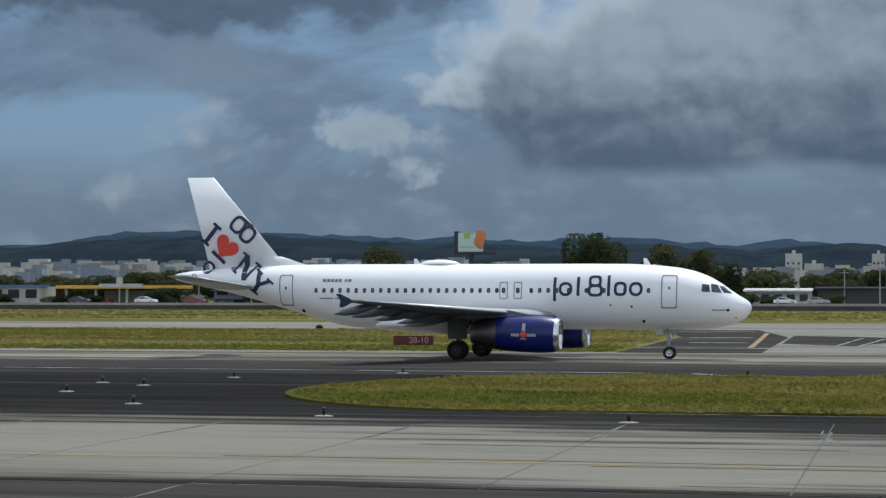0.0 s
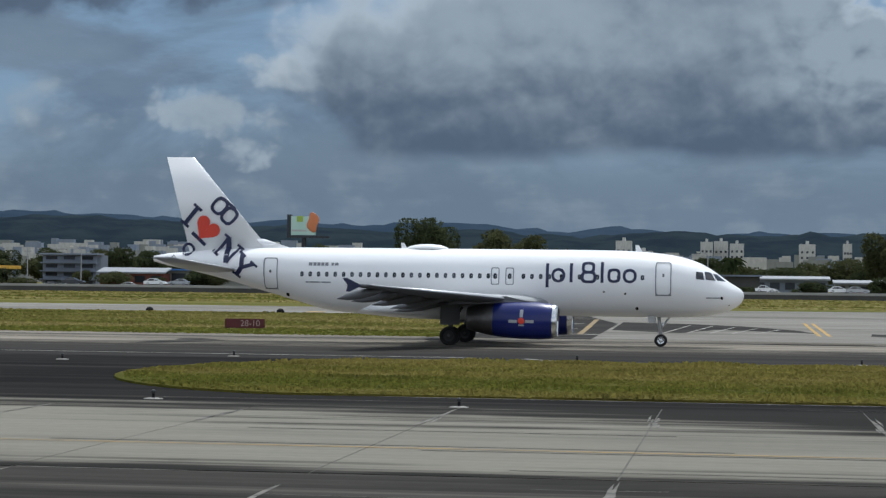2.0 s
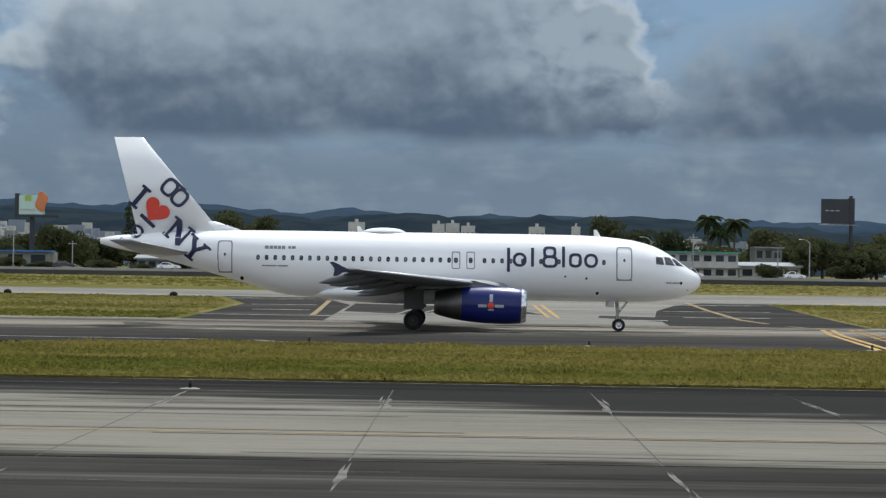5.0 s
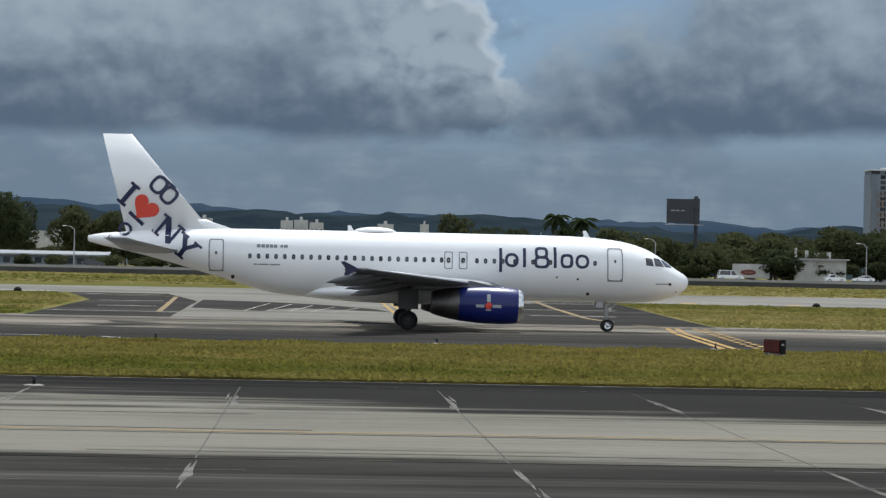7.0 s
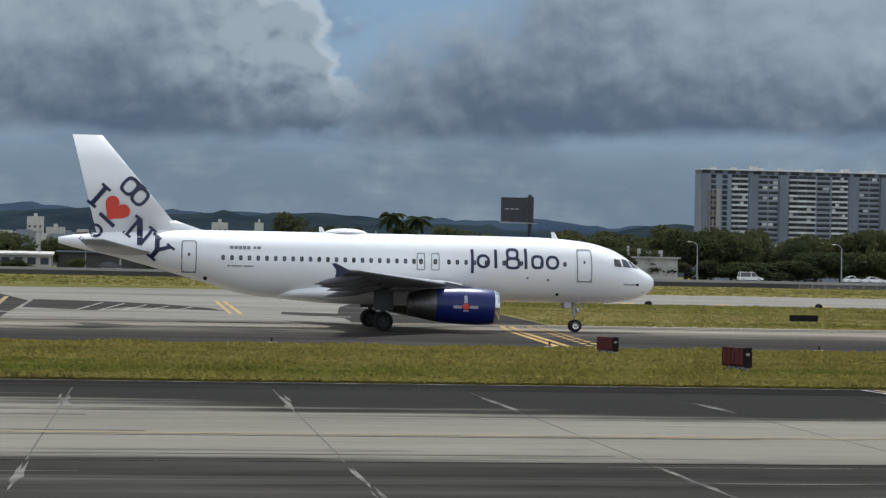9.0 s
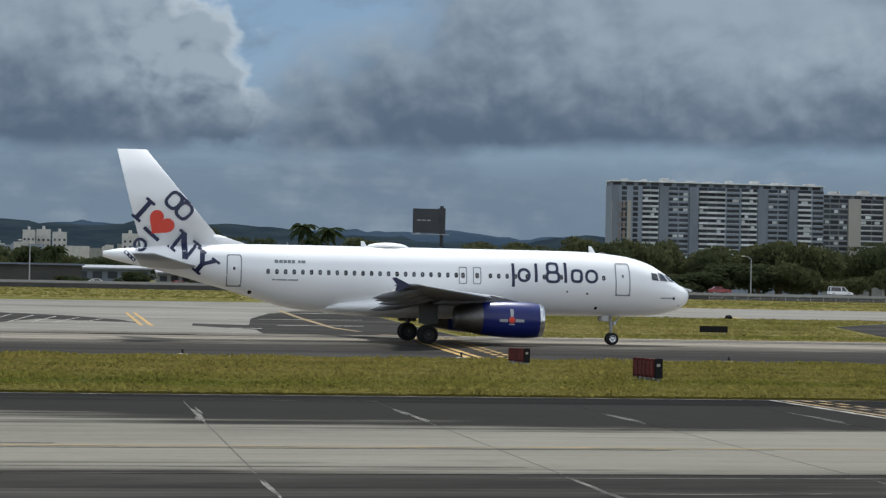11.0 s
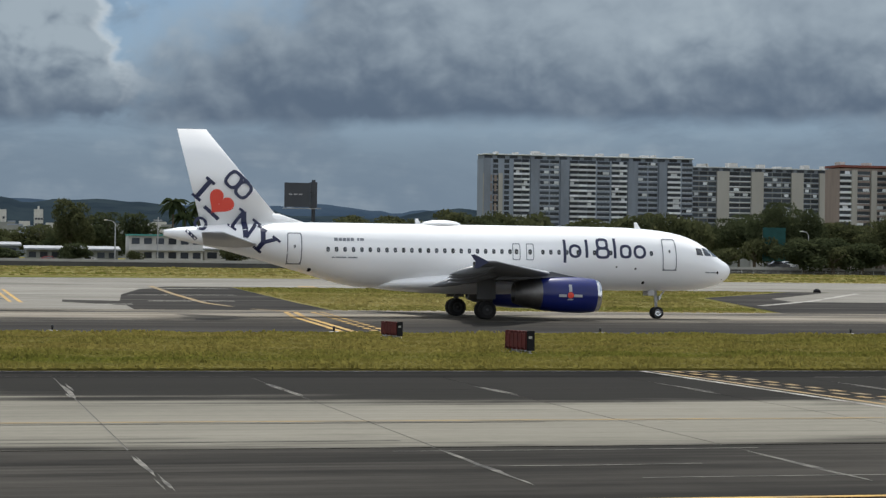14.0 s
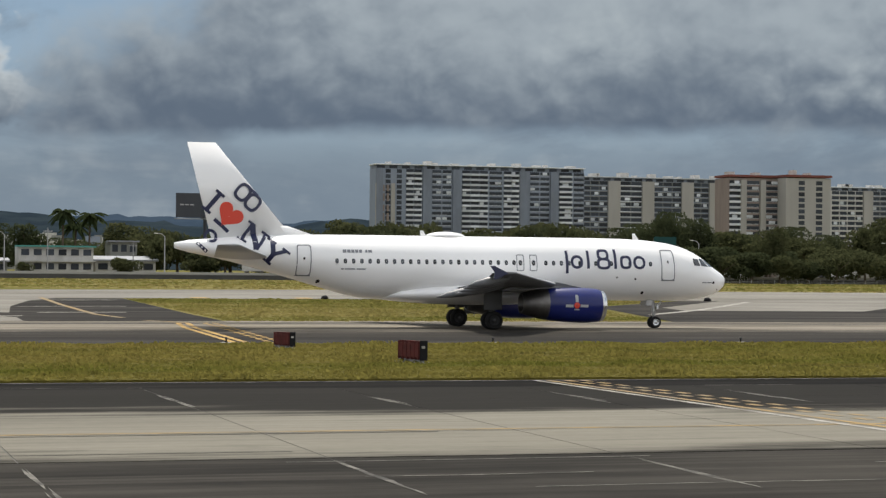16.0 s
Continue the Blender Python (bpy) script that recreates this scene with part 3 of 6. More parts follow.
def line(name, pts, width, z, material, label):
    # a painted line along several points
    bm = bmesh.new()
    a, b = [], []
    for i, p in enumerate(pts):
        q0, q1 = Vector(pts[max(i - 1, 0)]), Vector(pts[min(i + 1, len(pts) - 1)])
        d = (q1 - q0).normalized()
        n = Vector((-d.y, d.x)) * width / 2
        for side, s in ((a, 1), (b, -1)):
            x, y = p[0] + n.x * s, p[1] + n.y * s
            side.append(bm.verts.new((x, y, rise(y) + z)))
    for i in range(len(pts) - 1):
        bm.faces.new((b[i], b[i + 1], a[i + 1], a[i]))
    return tagged(part(name, bm, material), label, "marking", kind="structure")


def blades(name, x0, x1, y0, y1, n, h, w, material, label, keep, z0):
    rng = np.random.default_rng(len(name))
    x, y = rng.uniform(x0, x1, n * 2), rng.uniform(y0, y1, n * 2)
    ok = keep(x, y)
    x, y = x[ok][:n], y[ok][:n]
    n = len(x)
    hh = h * rng.uniform(0.4, 1.25, n) * (0.7 + 0.5 * (np.sin(x * 0.9 + y * 0.4) * np.sin(y * 0.7 - x * 0.23)))
    ww = w * rng.uniform(0.6, 1.4, n)
    ang = rng.uniform(0, math.pi, n)
    z = np.array([rise(q) for q in y]) + z0
    dx, dy = np.cos(ang) * ww, np.sin(ang) * ww
    lx, ly = rng.normal(0, 0.25, n) * hh, rng.normal(0, 0.25, n) * hh
    V = np.empty((n, 4, 3))
    V[:, 0] = np.stack([x - dx, y - dy, z - 0.03], 1)
    V[:, 1] = np.stack([x + dx, y + dy, z - 0.03], 1)
    V[:, 2] = np.stack([x + dx * 0.5 + lx, y + dy * 0.5 + ly, z + hh], 1)
    V[:, 3] = np.stack([x - dx * 0.9 + lx, y - dy * 0.9 + ly, z + hh * 0.7], 1)
    me = (V.reshape(-1, 3).tolist(), [], np.arange(n * 4).reshape(n, 4).tolist())
    return tagged(part(name, me, material), label, "grass", kind="stuff")


build_ground()

# ---- airliners ----


def ellipse(a, hw, zb, zt, n=48):
    c, h = (zb + zt) / 2, (zt - zb) / 2
    return [(-a, hw * math.sin(2 * math.pi * i / n), c + h * math.cos(2 * math.pi * i / n)) for i in range(n)]


class Hull:
    """A fuselage from stations (aft, half width, bottom, top), smoothed."""

    def __init__(self, rows):
        self.r = np.array(rows, float)

    def at(self, a):
        r = self.r
        return [float(np.interp(a, r[:, 0], r[:, i])) for i in (1, 2, 3)]

    def y(self, a, z):
        hw, zb, zt = self.at(a)
        k = (z - (zb + zt) / 2) / ((zt - zb) / 2)
        return -hw * math.sqrt(max(0.0, 1 - min(1, abs(k)) ** 2))

    def mesh(self):
        a = list(np.concatenate([np.array([0, 0.05, 0.15, 0.3, 0.5, 0.8, 1.2, 1.6, 2.0, 2.5, 3, 3.6, 4.3, 5, 6]), np.linspace(7.5, self.r[-1, 0], 34)]))
        return loft([ellipse(q, *self.at(q)) for q in a])

    def wrap(self, grid, off=0.012):
        # lay a flat (aft, z) mesh on the near flank
        for v in grid.verts:
            a, z = v.co.x, v.co.z
            v.co = (-a, self.y(a, z) - off, z)
        grid.normal_update()
        return grid


def patch(bm, a0, a1, z0, z1, na=1, nz=6, slant=0.0):
    rows = [[bm.verts.new((a0 + (a1 - a0) * i / na + slant * (z0 + (z1 - z0) * j / nz), 0, z0 + (z1 - z0) * j / nz)) for i in range(na + 1)] for j in range(nz + 1)]
    for p, q in zip(rows, rows[1:]):
        for i in range(na):
            bm.faces.new((p[i], q[i], q[i + 1], p[i + 1]))
    return bm


def ring(bm, a, z, w, h, t, n=28, power=2.0, start=0.0, end=1.0):
    # a plain oval band
    def pt(u, v, s):
        ang = 2 * math.pi * s
        c, q = math.cos(ang), math.sin(ang)
        return (a + u * math.copysign(abs(c) ** (2 / power), c), 0, z + v * math.copysign(abs(q) ** (2 / power), q))
    k = [start + (end - start) * i / n for i in range(n + 1)]
    o = [bm.verts.new(pt(w, h, s)) for s in k]
    i_ = [bm.verts.new(pt(w - t, h - t, s)) for s in k]
    for j in range(n):
        bm.faces.new((o[j], i_[j], i_[j + 1], o[j + 1]))
    return bm


def foil(root, tip, thick, n=14):
    # root, tip: (lead aft, trail aft, y, z); a symmetric aerofoil between them
    rings = []
    for (l, t, y, z), k in ((root, thick[0]), (tip, thick[1])):
        c = t - l
        up = [(-(l + c * s), y, z + k * c * 2.6 * (0.2969 * math.sqrt(s) - 0.126 * s - 0.3516 * s * s + 0.2843 * s ** 3 - 0.1036 * s ** 4) / 0.26) for s in (0.5 - 0.5 * math.cos(math.pi * i / n) for i in range(n + 1))]
        dn = [(x, yy, z - (zz - z) * 0.8) for x, yy, zz in up[1:-1]][::-1]
        rings.append(up + dn)
    return rings


def stand_up(rings):
    # turn a foil lying along y upright, for a fin
    return [[(x, z, y) for x, y, z in r] for r in rings]


def words(body, size, extrude=0.0):
    cu = bpy.data.curves.new("words", "FONT")
    cu.body, cu.size, cu.align_x, cu.align_y = body, size, "CENTER", "CENTER"
    ob = new("words", cu)
    dg = bpy.context.evaluated_depsgraph_get()
    me = bpy.data.meshes.new_from_object(ob.evaluated_get(dg))
    bpy.data.objects.remove(ob)
    bm = bmesh.new()
    bm.from_mesh(me)
    return bm


def wheel_mesh(r, w):
    return spun([(-w * 0.3, r * 0.55), (-w * 0.46, r * 0.62), (-w * 0.5, r * 0.8), (-w * 0.42, r * 0.95), (-w * 0.2, r), (w * 0.2, r), (w * 0.42, r * 0.95), (w * 0.5, r * 0.8), (w * 0.46, r * 0.62), (w * 0.3, r * 0.55)], 28, "y")


def rim_mesh(r, w):
    bm = spun([(-w * 0.33, 0.001), (-w * 0.36, r * 0.18), (-w * 0.22, r * 0.24), (-w * 0.22, r * 0.44), (-w * 0.38, r * 0.5), (-w * 0.38, r * 0.58), (w * 0.38, r * 0.58), (w * 0.38, r * 0.5), (w * 0.22, r * 0.44), (w * 0.22, r * 0.24), (w * 0.36, r * 0.18), (w * 0.33, 0.001)], 20, "y")
    for i in range(6):
        a = i * math.pi / 3
        tube(bm, (0.32 * r * math.cos(a), -w * 0.25, 0.32 * r * math.sin(a)), (0.32 * r * math.cos(a), w * 0.25, 0.32 * r * math.sin(a)), r * 0.05, seg=6)
    return bm


WHEELS = []     # (wheel, place on its airliner, radius)


def wheel(parent, a, y, r, w, rim):
    hub = part("wheel", wheel_mesh(r, w), M["tyre"], parent, "black rubber tyre", True)
    hub.matrix_basis = pose(-a, y, r)
    part("rim", rim_mesh(r, w), rim, hub, "pale wheel rim", True)
    WHEELS.append((hub, (-a, y, r), r))
    return hub


def airliner():
    jet = thing("airliner", "white twin-engine airliner with blue engines taxiing on concrete", "airplane")
    hull = Hull([(0, 0.02, 3.14, 3.22), (0.05, 0.2, 2.95, 3.42), (0.15, 0.36, 2.77, 3.55), (0.3, 0.54, 2.62, 3.68), (0.5, 0.73, 2.47, 3.80), (0.84, 1.0, 2.30, 4.0), (1.2, 1.22, 2.17, 4.25),
                 (1.7, 1.46, 2.04, 4.62), (2.2, 1.62, 1.95, 4.95), (2.8, 1.76, 1.88, 5.25), (3.5, 1.86, 1.84, 5.48), (4.3, 1.93, 1.82, 5.66), (5.6, 1.97, 1.82, 5.83), (7.5, 1.975, 1.82, 5.92),
                 (10, 1.975, 1.82, 5.94), (24.3, 1.975, 1.82, 5.94), (26, 1.94, 1.98, 5.94), (28, 1.8, 2.55, 5.93), (30, 1.55, 3.12, 5.9), (32, 1.24, 3.68, 5.82), (34, 0.9, 4.2, 5.70), (36, 0.58, 4.62, 5.52), (37.0, 0.42, 4.80, 5.44), (37.25, 0.36, 4.86, 5.40), (37.36, 0.24, 4.95, 5.32)])
    body = part("fuselage", hull.mesh(), M["white"], jet, "glossy white fuselage", True)
    # belly fairing
    fair = []
    for a, hw, zb, zt in ((11.0, 0.4, 1.95, 2.4), (12, 1.5, 1.75, 2.9), (13.5, 2.05, 1.58, 3.05), (16, 2.15, 1.5, 3.05), (19, 2.15, 1.5, 3.0), (21, 2.05, 1.55, 2.85), (23, 1.5, 1.7, 2.6), (24.4, 0.4, 1.85, 2.2)):
        fair.append(ellipse(a, hw, zb, zt, 32))
    part("belly_fairing", loft(fair), M["white"], jet, "white wing-root fairing", True)
    # windows
    first = None
    spots = [27.35 - 0.533 * i for i in range(23)] + [13.45, 12.92, 12.38, 11.85, 11.1, 10.0, 8.9, 7.6, 6.15]
    for i, a in enumerate(spots):
        if first is None:
            bm = bmesh.new()
            ring(bm, 0, 0, 0.112, 0.16, 0.107, 20, 3.0)
            for v in bm.verts:
                v.co = (v.co.x, 0, v.co.z)
            first = part("window", bm, M["cabin_pane"], jet, "dark oval cabin window")
            ob = first
        else:
            ob = again(first, Matrix(), "window")
        ob.matrix_basis = Matrix.Translation((-a, hull.y(a, 4.25) - 0.014, 4.25)) @ pose(0, 0, 0, -10.0)
    # doors: a grey seam, a pale panel, a small pane
    for a0, a1, z0, z1, big in ((4.40, 5.38, 3.16, 5.22, 1), (28.95, 29.88, 3.28, 5.26, 1), (14.04, 14.56, 3.72, 4.78, 0), (14.94, 15.46, 3.72, 4.78, 0)):
        bm = bmesh.new()
        ring(bm, (a0 + a1) / 2, (z0 + z1) / 2, (a1 - a0) / 2, (z1 - z0) / 2, 0.065 if big else 0.05, 96, 9.0)
        d = part("door" if big else "emergency_exit", hull.wrap(bm, 0.03), M["seam"], jet, "grey-outlined cabin door" if big else "grey-outlined overwing exit")
        bm = bmesh.new()
        ring(bm, (a0 + a1) / 2, 4.25 + (0.15 if big else 0), 0.06 if big else 0.12, 0.09 if big else 0.17, 0.055 if big else 0.11, 16, 3.0)
        part("door_pane", hull.wrap(bm, 0.034), M["pane"], d)
        if big:
            part("door_sill", hull.wrap(patch(bmesh.new(), a0, a1, z0 - 0.01, z0 + 0.05, 1, 2), 0.036), M["seam"], d)
    # flight-deck glass
    for k, (a0, a1, b0, b1, z0, z1) in enumerate(((2.92, 2.42, 2.92, 2.50, 4.20, 4.66), (2.32, 1.72, 2.40, 2.02, 4.17, 4.66), (1.62, 1.12, 1.92, 1.66, 4.12, 4.56))):
        bm = bmesh.new()
        n = 6
        rows = [[bm.verts.new((a0 + (b0 - a0) * j / n + (a1 + (b1 - a1) * j / n - a0 - (b0 - a0) * j / n) * i / n, 0, z0 + (z1 - z0) * j / n - 0.05 * i / n)) for i in range(n + 1)] for j in range(n + 1)]
        for p, q in zip(rows, rows[1:]):
            for i in range(n):
                bm.faces.new((p[i], q[i], q[i + 1], p[i + 1]))
        part("cockpit_window", hull.wrap(bm, 0.02), M["pane"], jet, "dark flight-deck window")
    # plain shapes on the flank
    marks = bmesh.new()
    patch(marks, 11.42, 11.24, 3.42, 4.9, 1, 8)
    ring(marks, 10.66, 4.17, 0.42, 0.44, 0.17, 32, 2.2)
    patch(marks, 9.98, 9.80, 3.75, 4.92, 1, 8)
    ring(marks, 8.86, 4.66, 0.40, 0.36, 0.17, 36, 3.2)
    ring(marks, 8.84, 4.08, 0.46, 0.38, 0.17, 36, 3.2)
    patch(marks, 8.12, 7.94, 3.74, 5.02, 1, 8)
    ring(marks, 7.32, 4.18, 0.39, 0.44, 0.17, 28, 3.0)
    ring(marks, 6.38, 4.17, 0.42, 0.44, 0.17, 32, 2.2)
    for v in marks.verts:
        v.co.x, v.co.z = 8.7 + (v.co.x - 8.7) * 1.02 + 0.6, v.co.z + 0.17
    part("flank_mark", hull.wrap(marks, 0.022), M["navy"], jet, "navy blue mark of plain bars and rings")
    for a0, a1, z0, z1 in ((26.95, 26.72, 4.78, 4.98), (26.66, 26.45, 4.78, 4.98), (26.4, 26.2, 4.78, 4.98), (26.15, 25.95, 4.78, 4.98), (25.9, 25.7, 4.78, 4.98), (25.5, 25.35, 4.8, 4.97), (25.3, 25.05, 4.8, 4.97),
                           (27.1, 26.9, 3.71, 3.79), (26.85, 26.2, 3.71, 3.79), (26.1, 25.5, 3.71, 3.79), (2.3, 1.95, 3.02, 3.09), (1.9, 1.45, 3.02, 3.09)):
        part("writing_bar", hull.wrap(patch(bmesh.new(), a0, a1, z0, z1, 2, 2), 0.016), M["seam"], jet, "small grey bar of writing")
    for a, z, r in ((1.35, 3.05, 0.09), (28.4, 2.95, 0.12), (6.5, 2.35, 0.1), (22.5, 2.1, 0.07), (8.5, 3.35, 0.06), (7.2, 3.25, 0.07), (0.9, 2.6, 0.04)):
        part("port", hull.wrap(ring(bmesh.new(), a, z, r, r, r * 0.95, 14), 0.016), M["dark"], jet, "small dark port")
    # fin
    fin = stand_up(foil((29.7, 35.05, 5.6, 0), (34.82, 36.62, 11.62, 0), (0.05, 0.05)))
    f = part("fin", loft(fin), M["white"], jet, "white swept tail fin", True)
    fil = stand_up(foil((28.0, 33, 5.74, 0), (30.2, 33.4, 6.45, 0), (0.03, 0.05)))
    part("dorsal_fillet", loft(fil), M["white"], f, "", True)

    def on_tail(bm, a, z, turn, name, mat, label, size=1.13):
        # fin and hull marks stand just off the near flank
        m = Matrix.Rotation(radians(turn), 4, "Y")
        for v in bm.verts:
            q = m @ Vector((v.co.x, 0, v.co.y)) * size
            aa, zz = a - q.x, z + q.z
            k = (zz - 5.6) / 6.02
            lead, trail = 29.7 + 5.12 * k, 35.05 + 1.57 * k
            s = min(1.0, max(0.0, (aa - lead) / (trail - lead)))
            foil_y = -(trail - lead) * 0.05 * 10.0 * (0.2969 * math.sqrt(s) - 0.126 * s - 0.3516 * s * s + 0.2843 * s ** 3 - 0.1036 * s ** 4)
            y = min(foil_y if zz > 5.6 else 0, hull.y(aa, zz) if zz < 5.93 else 0)
            v.co = (-aa, y - 0.03, zz)
        return part(name, bm, mat, f, label)

    def slab_letter(strokes, w):
        # serif letters from straight strokes
        bm = bmesh.new()
        for (x0, y0), (x1, y1), k in strokes:
            d = Vector((x1 - x0, y1 - y0)).normalized()
            n = Vector((-d.y, d.x)) * w * k / 2
            steps = 5
            pa = [bm.verts.new((x0 + (x1 - x0) * i / steps + n.x, y0 + (y1 - y0) * i / steps + n.y, 0)) for i in range(steps + 1)]
            pb = [bm.verts.new((x0 + (x1 - x0) * i / steps - n.x, y0 + (y1 - y0) * i / steps - n.y, 0)) for i in range(steps + 1)]
            for i in range(steps):
                bm.faces.new((pa[i], pa[i + 1], pb[i + 1], pb[i]))
        return bm

    on_tail(slab_letter([((0, -0.62), (0, 0.62), 1.0), ((-0.3, 0.6), (0.3, 0.6), 0.65), ((-0.3, -0.6), (0.3, -0.6), 0.65)], 0.25), 34.95, 7.9, 40, "tail_letter", M["navy"], "navy capital letter I")
    on_tail(slab_letter([((-0.46, -0.55), (-0.46, 0.55), 0.7), ((-0.46, 0.55), (0.46, -0.55), 1.25), ((0.46, -0.55), (0.46, 0.55), 0.7), ((-0.75, 0.55), (-0.3, 0.55), 0.55), ((0.2, 0.55), (0.72, 0.55), 0.55), ((-0.72, -0.55), (-0.2, -0.55), 0.55)], 0.25), 32.42, 5.72, 38, "tail_letter", M["navy"], "navy capital letter N")
    on_tail(slab_letter([((0, -0.55), (0, 0), 1.05), ((0, -0.05), (-0.45, 0.55), 1.05), ((0, -0.05), (0.45, 0.55), 0.85), ((-0.74, 0.55), (-0.2, 0.55), 0.55), ((0.2, 0.55), (0.72, 0.55), 0.55), ((-0.28, -0.55), (0.28, -0.55), 0.55)], 0.25), 31.32, 4.66, 38, "tail_letter", M["navy"], "navy capital letter Y")
    heart = bmesh.new()
    pts = []
    for i in range(40):
        s = 2 * math.pi * i / 40
        pts.append((16 * math.sin(s) ** 3 / 21.5, (13 * math.cos(s) - 5 * math.cos(2 * s) - 2 * math.cos(3 * s) - math.cos(4 * s)) / 21.5 + 0.1))
    rings_ = [[heart.verts.new((x * k, y * k, 0)) for x, y in pts] for k in (1.0, 0.66, 0.33, 0.02)]
    for p, q in zip(rings_, rings_[1:]):
        for i in range(40):
            heart.faces.new((p[i], p[(i + 1) % 40], q[(i + 1) % 40], q[i]))
    on_tail(heart, 33.98, 6.98, 38, "heart", M["red"], "red heart on the fin")

    def flat(fn):
        b = bmesh.new()
        fn(b)
        for v in b.verts:
            v.co = (-v.co.x, v.co.z, 0)
        return b
    for da, dz in ((-0.3, 0.3), (0.33, -0.33)):
        on_tail(flat(lambda b: ring(b, 0, 0, 0.5, 0.42, 0.16, 32, 2.8)), 32.78 - da, 8.22 + dz, -48, "tail_mark", M["navy"], "navy rounded ring shape", 1.18)
    on_tail(flat(lambda b: patch(b, 0.09, -0.09, -0.45, 0.5, 1, 5)), 32.42, 8.62, -48, "tail_mark", M["navy"], "navy bar shape", 1.0)
    on_tail(flat(lambda b: patch(b, 0.1, -0.1, -0.5, 0.55, 1, 4)), 34.42, 6.4, -48, "tail_mark", M["navy"], "navy bar shape")
    on_tail(flat(lambda b: ring(b, 0, 0, 0.36, 0.38, 0.15, 22, 2.2)), 35.1, 5.75, -48, "tail_mark", M["navy"], "navy ring shape")
    on_tail(flat(lambda b: patch(b, 0.09, -0.09, -0.4, 0.35, 1, 3)), 35.75, 5.05, -48, "tail_mark", M["navy"], "navy stub shape")
    # tailplane
    for s in (-1, 1):
        st = part("tailplane", loft(foil((31.5, 35.0, s * 0.8, 4.42), (34.4, 35.8, s * 6.2, 5.12), (0.055, 0.05))), [M["wing"]], jet, "pale grey horizontal tailplane", True)
    # wings
    for s in (-1, 1):
        stations = ((11.9, 19.4, 1.6, 2.62), (14.4, 19.15, 6.4, 2.92), (20.3, 21.85, 16.6, 3.58))
        rings = []
        for (a, b, y, z), k in zip(stations, (0.062, 0.055, 0.05)):
            rings.append(foil((a, b, s * y, z), (a, b, s * y, z), (k, k))[0])
        bm = loft(rings)
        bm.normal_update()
        # downward faces get the darker grey, as painted underside shade
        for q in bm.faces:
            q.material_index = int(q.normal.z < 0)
        w = part("wing", bm, [M["wing"], M["wing_shaded"]], jet, "pale grey swept wing with shade painted on its underside", True)
        for i in range(5):
            # flap-track fairings, in the grey with shade painted in
            k = (0.12, 0.32, 0.52, 0.72, 0.86)[i]
            y = 1.6 + 15 * k
            a = float(np.interp(y, (1.6, 6.4, 16.6), (19.4, 19.15, 21.85)))
            z = float(np.interp(y, (1.6, 6.4, 16.6), (2.62, 2.92, 3.58)))
            L = 2.3 - 0.9 * k
            bm = spun([(L, 0.01), (L * 0.6, 0.2), (0, 0.28), (-L * 0.45, 0.2), (-L * 0.85, 0.01)], 12)
            o = part("flap_fairing", bm, M["wing_shaded"], w, "", True)
            o.matrix_basis = pose(-a - 0.15, s * y, z - 0.38, 0, -11, 0)
        # flaps drooped a little, their shade put into the grey
        for y0, y1 in ((2.2, 6.2), (6.5, 12.4)):
            rr = []
            for y in (y0, y1):
                a = float(np.interp(y, (1.6, 6.4, 16.6), (19.4, 19.15, 21.85)))
                z = float(np.interp(y, (1.6, 6.4, 16.6), (2.62, 2.92, 3.58)))
                c = 1.25 - 0.04 * y
                rr.append([(-a + 0.5, s * y, z + 0.05), (-a - c * 0.75, s * y, z - 0.44), (-a - c * 0.75, s * y, z - 0.48), (-a + 0.5, s * y, z - 0.16)])
            part("flap", loft(rr), M["wing_shaded"], w)
        prof = ((-20.9, 3.58), (-21.75, 4.0), (-21.98, 3.98), (-21.7, 3.6), (-21.78, 3.24), (-21.6, 3.22))
        fence = [[(x, s * (16.62 + d + 0.04 * d * abs(z - 3.58)), z) for x, z in prof] for d in (0.0, 0.1)]
        part("wingtip_fence", loft(fence), M["navy"], w, "navy arrow-shaped wingtip fence")
        # engine
        e = part("engine", spun([(0.15, 0.78), (0.02, 0.86), (0.0, 0.9), (-0.05, 0.93), (-0.3, 0.985), (-1.0, 1.04), (-2.2, 1.04), (-3.3, 0.97), (-3.7, 0.93)], 40), M["blue"], jet, "glossy dark blue engine cowling", True)
        e.matrix_basis = Matrix.LocRotScale((-11.12, s * 5.75, 1.56), Euler((0, radians(1.5), 0)), (1, 1.05, 1.07))
        part("inlet_lip", spun([(-0.22, 0.72), (0.08, 0.78), (0.16, 0.84), (0.12, 0.9), (-0.06, 0.945), (-0.16, 0.965)], 40), M["lip"], e, "polished metal inlet lip", True)
        part("fan_duct", spun([(-0.2, 0.73), (-1.2, 0.80), (-1.2, 0.02)], 32), M["dark"], e, "", True)
        part("exhaust_cowl", spun([(-3.68, 0.935), (-4.2, 0.86), (-4.9, 0.72), (-5.3, 0.6), (-5.3, 0.5), (-4.2, 0.6)], 36), M["metal"], e, "dull metal exhaust cowl", True)
        pyl = [[(-0.9, 0.16 * q, 0.95), (-3.6, 0.2 * q, 0.9), (-6.6, 0.1 * q, 0.7), (-5.6, 0.14 * q, 1.25), (-3.0, 0.18 * q, 1.3)] for q in (-1, 1)]
        part("pylon", loft(pyl), M["wing_shaded"], e)
        if s < 0:
            bm = bmesh.new()
            for a0, a1, z0, z1, mi in ((2.7, 2.2, -0.14, 0.02, 0), (1.72, 1.2, -0.12, 0.04, 0), (2.05, 1.85, 0.18, 0.6, 0), (2.12, 1.78, -0.3, -0.22, 0)):
                patch(bm, a0, a1, z0, z1, 4, 3)
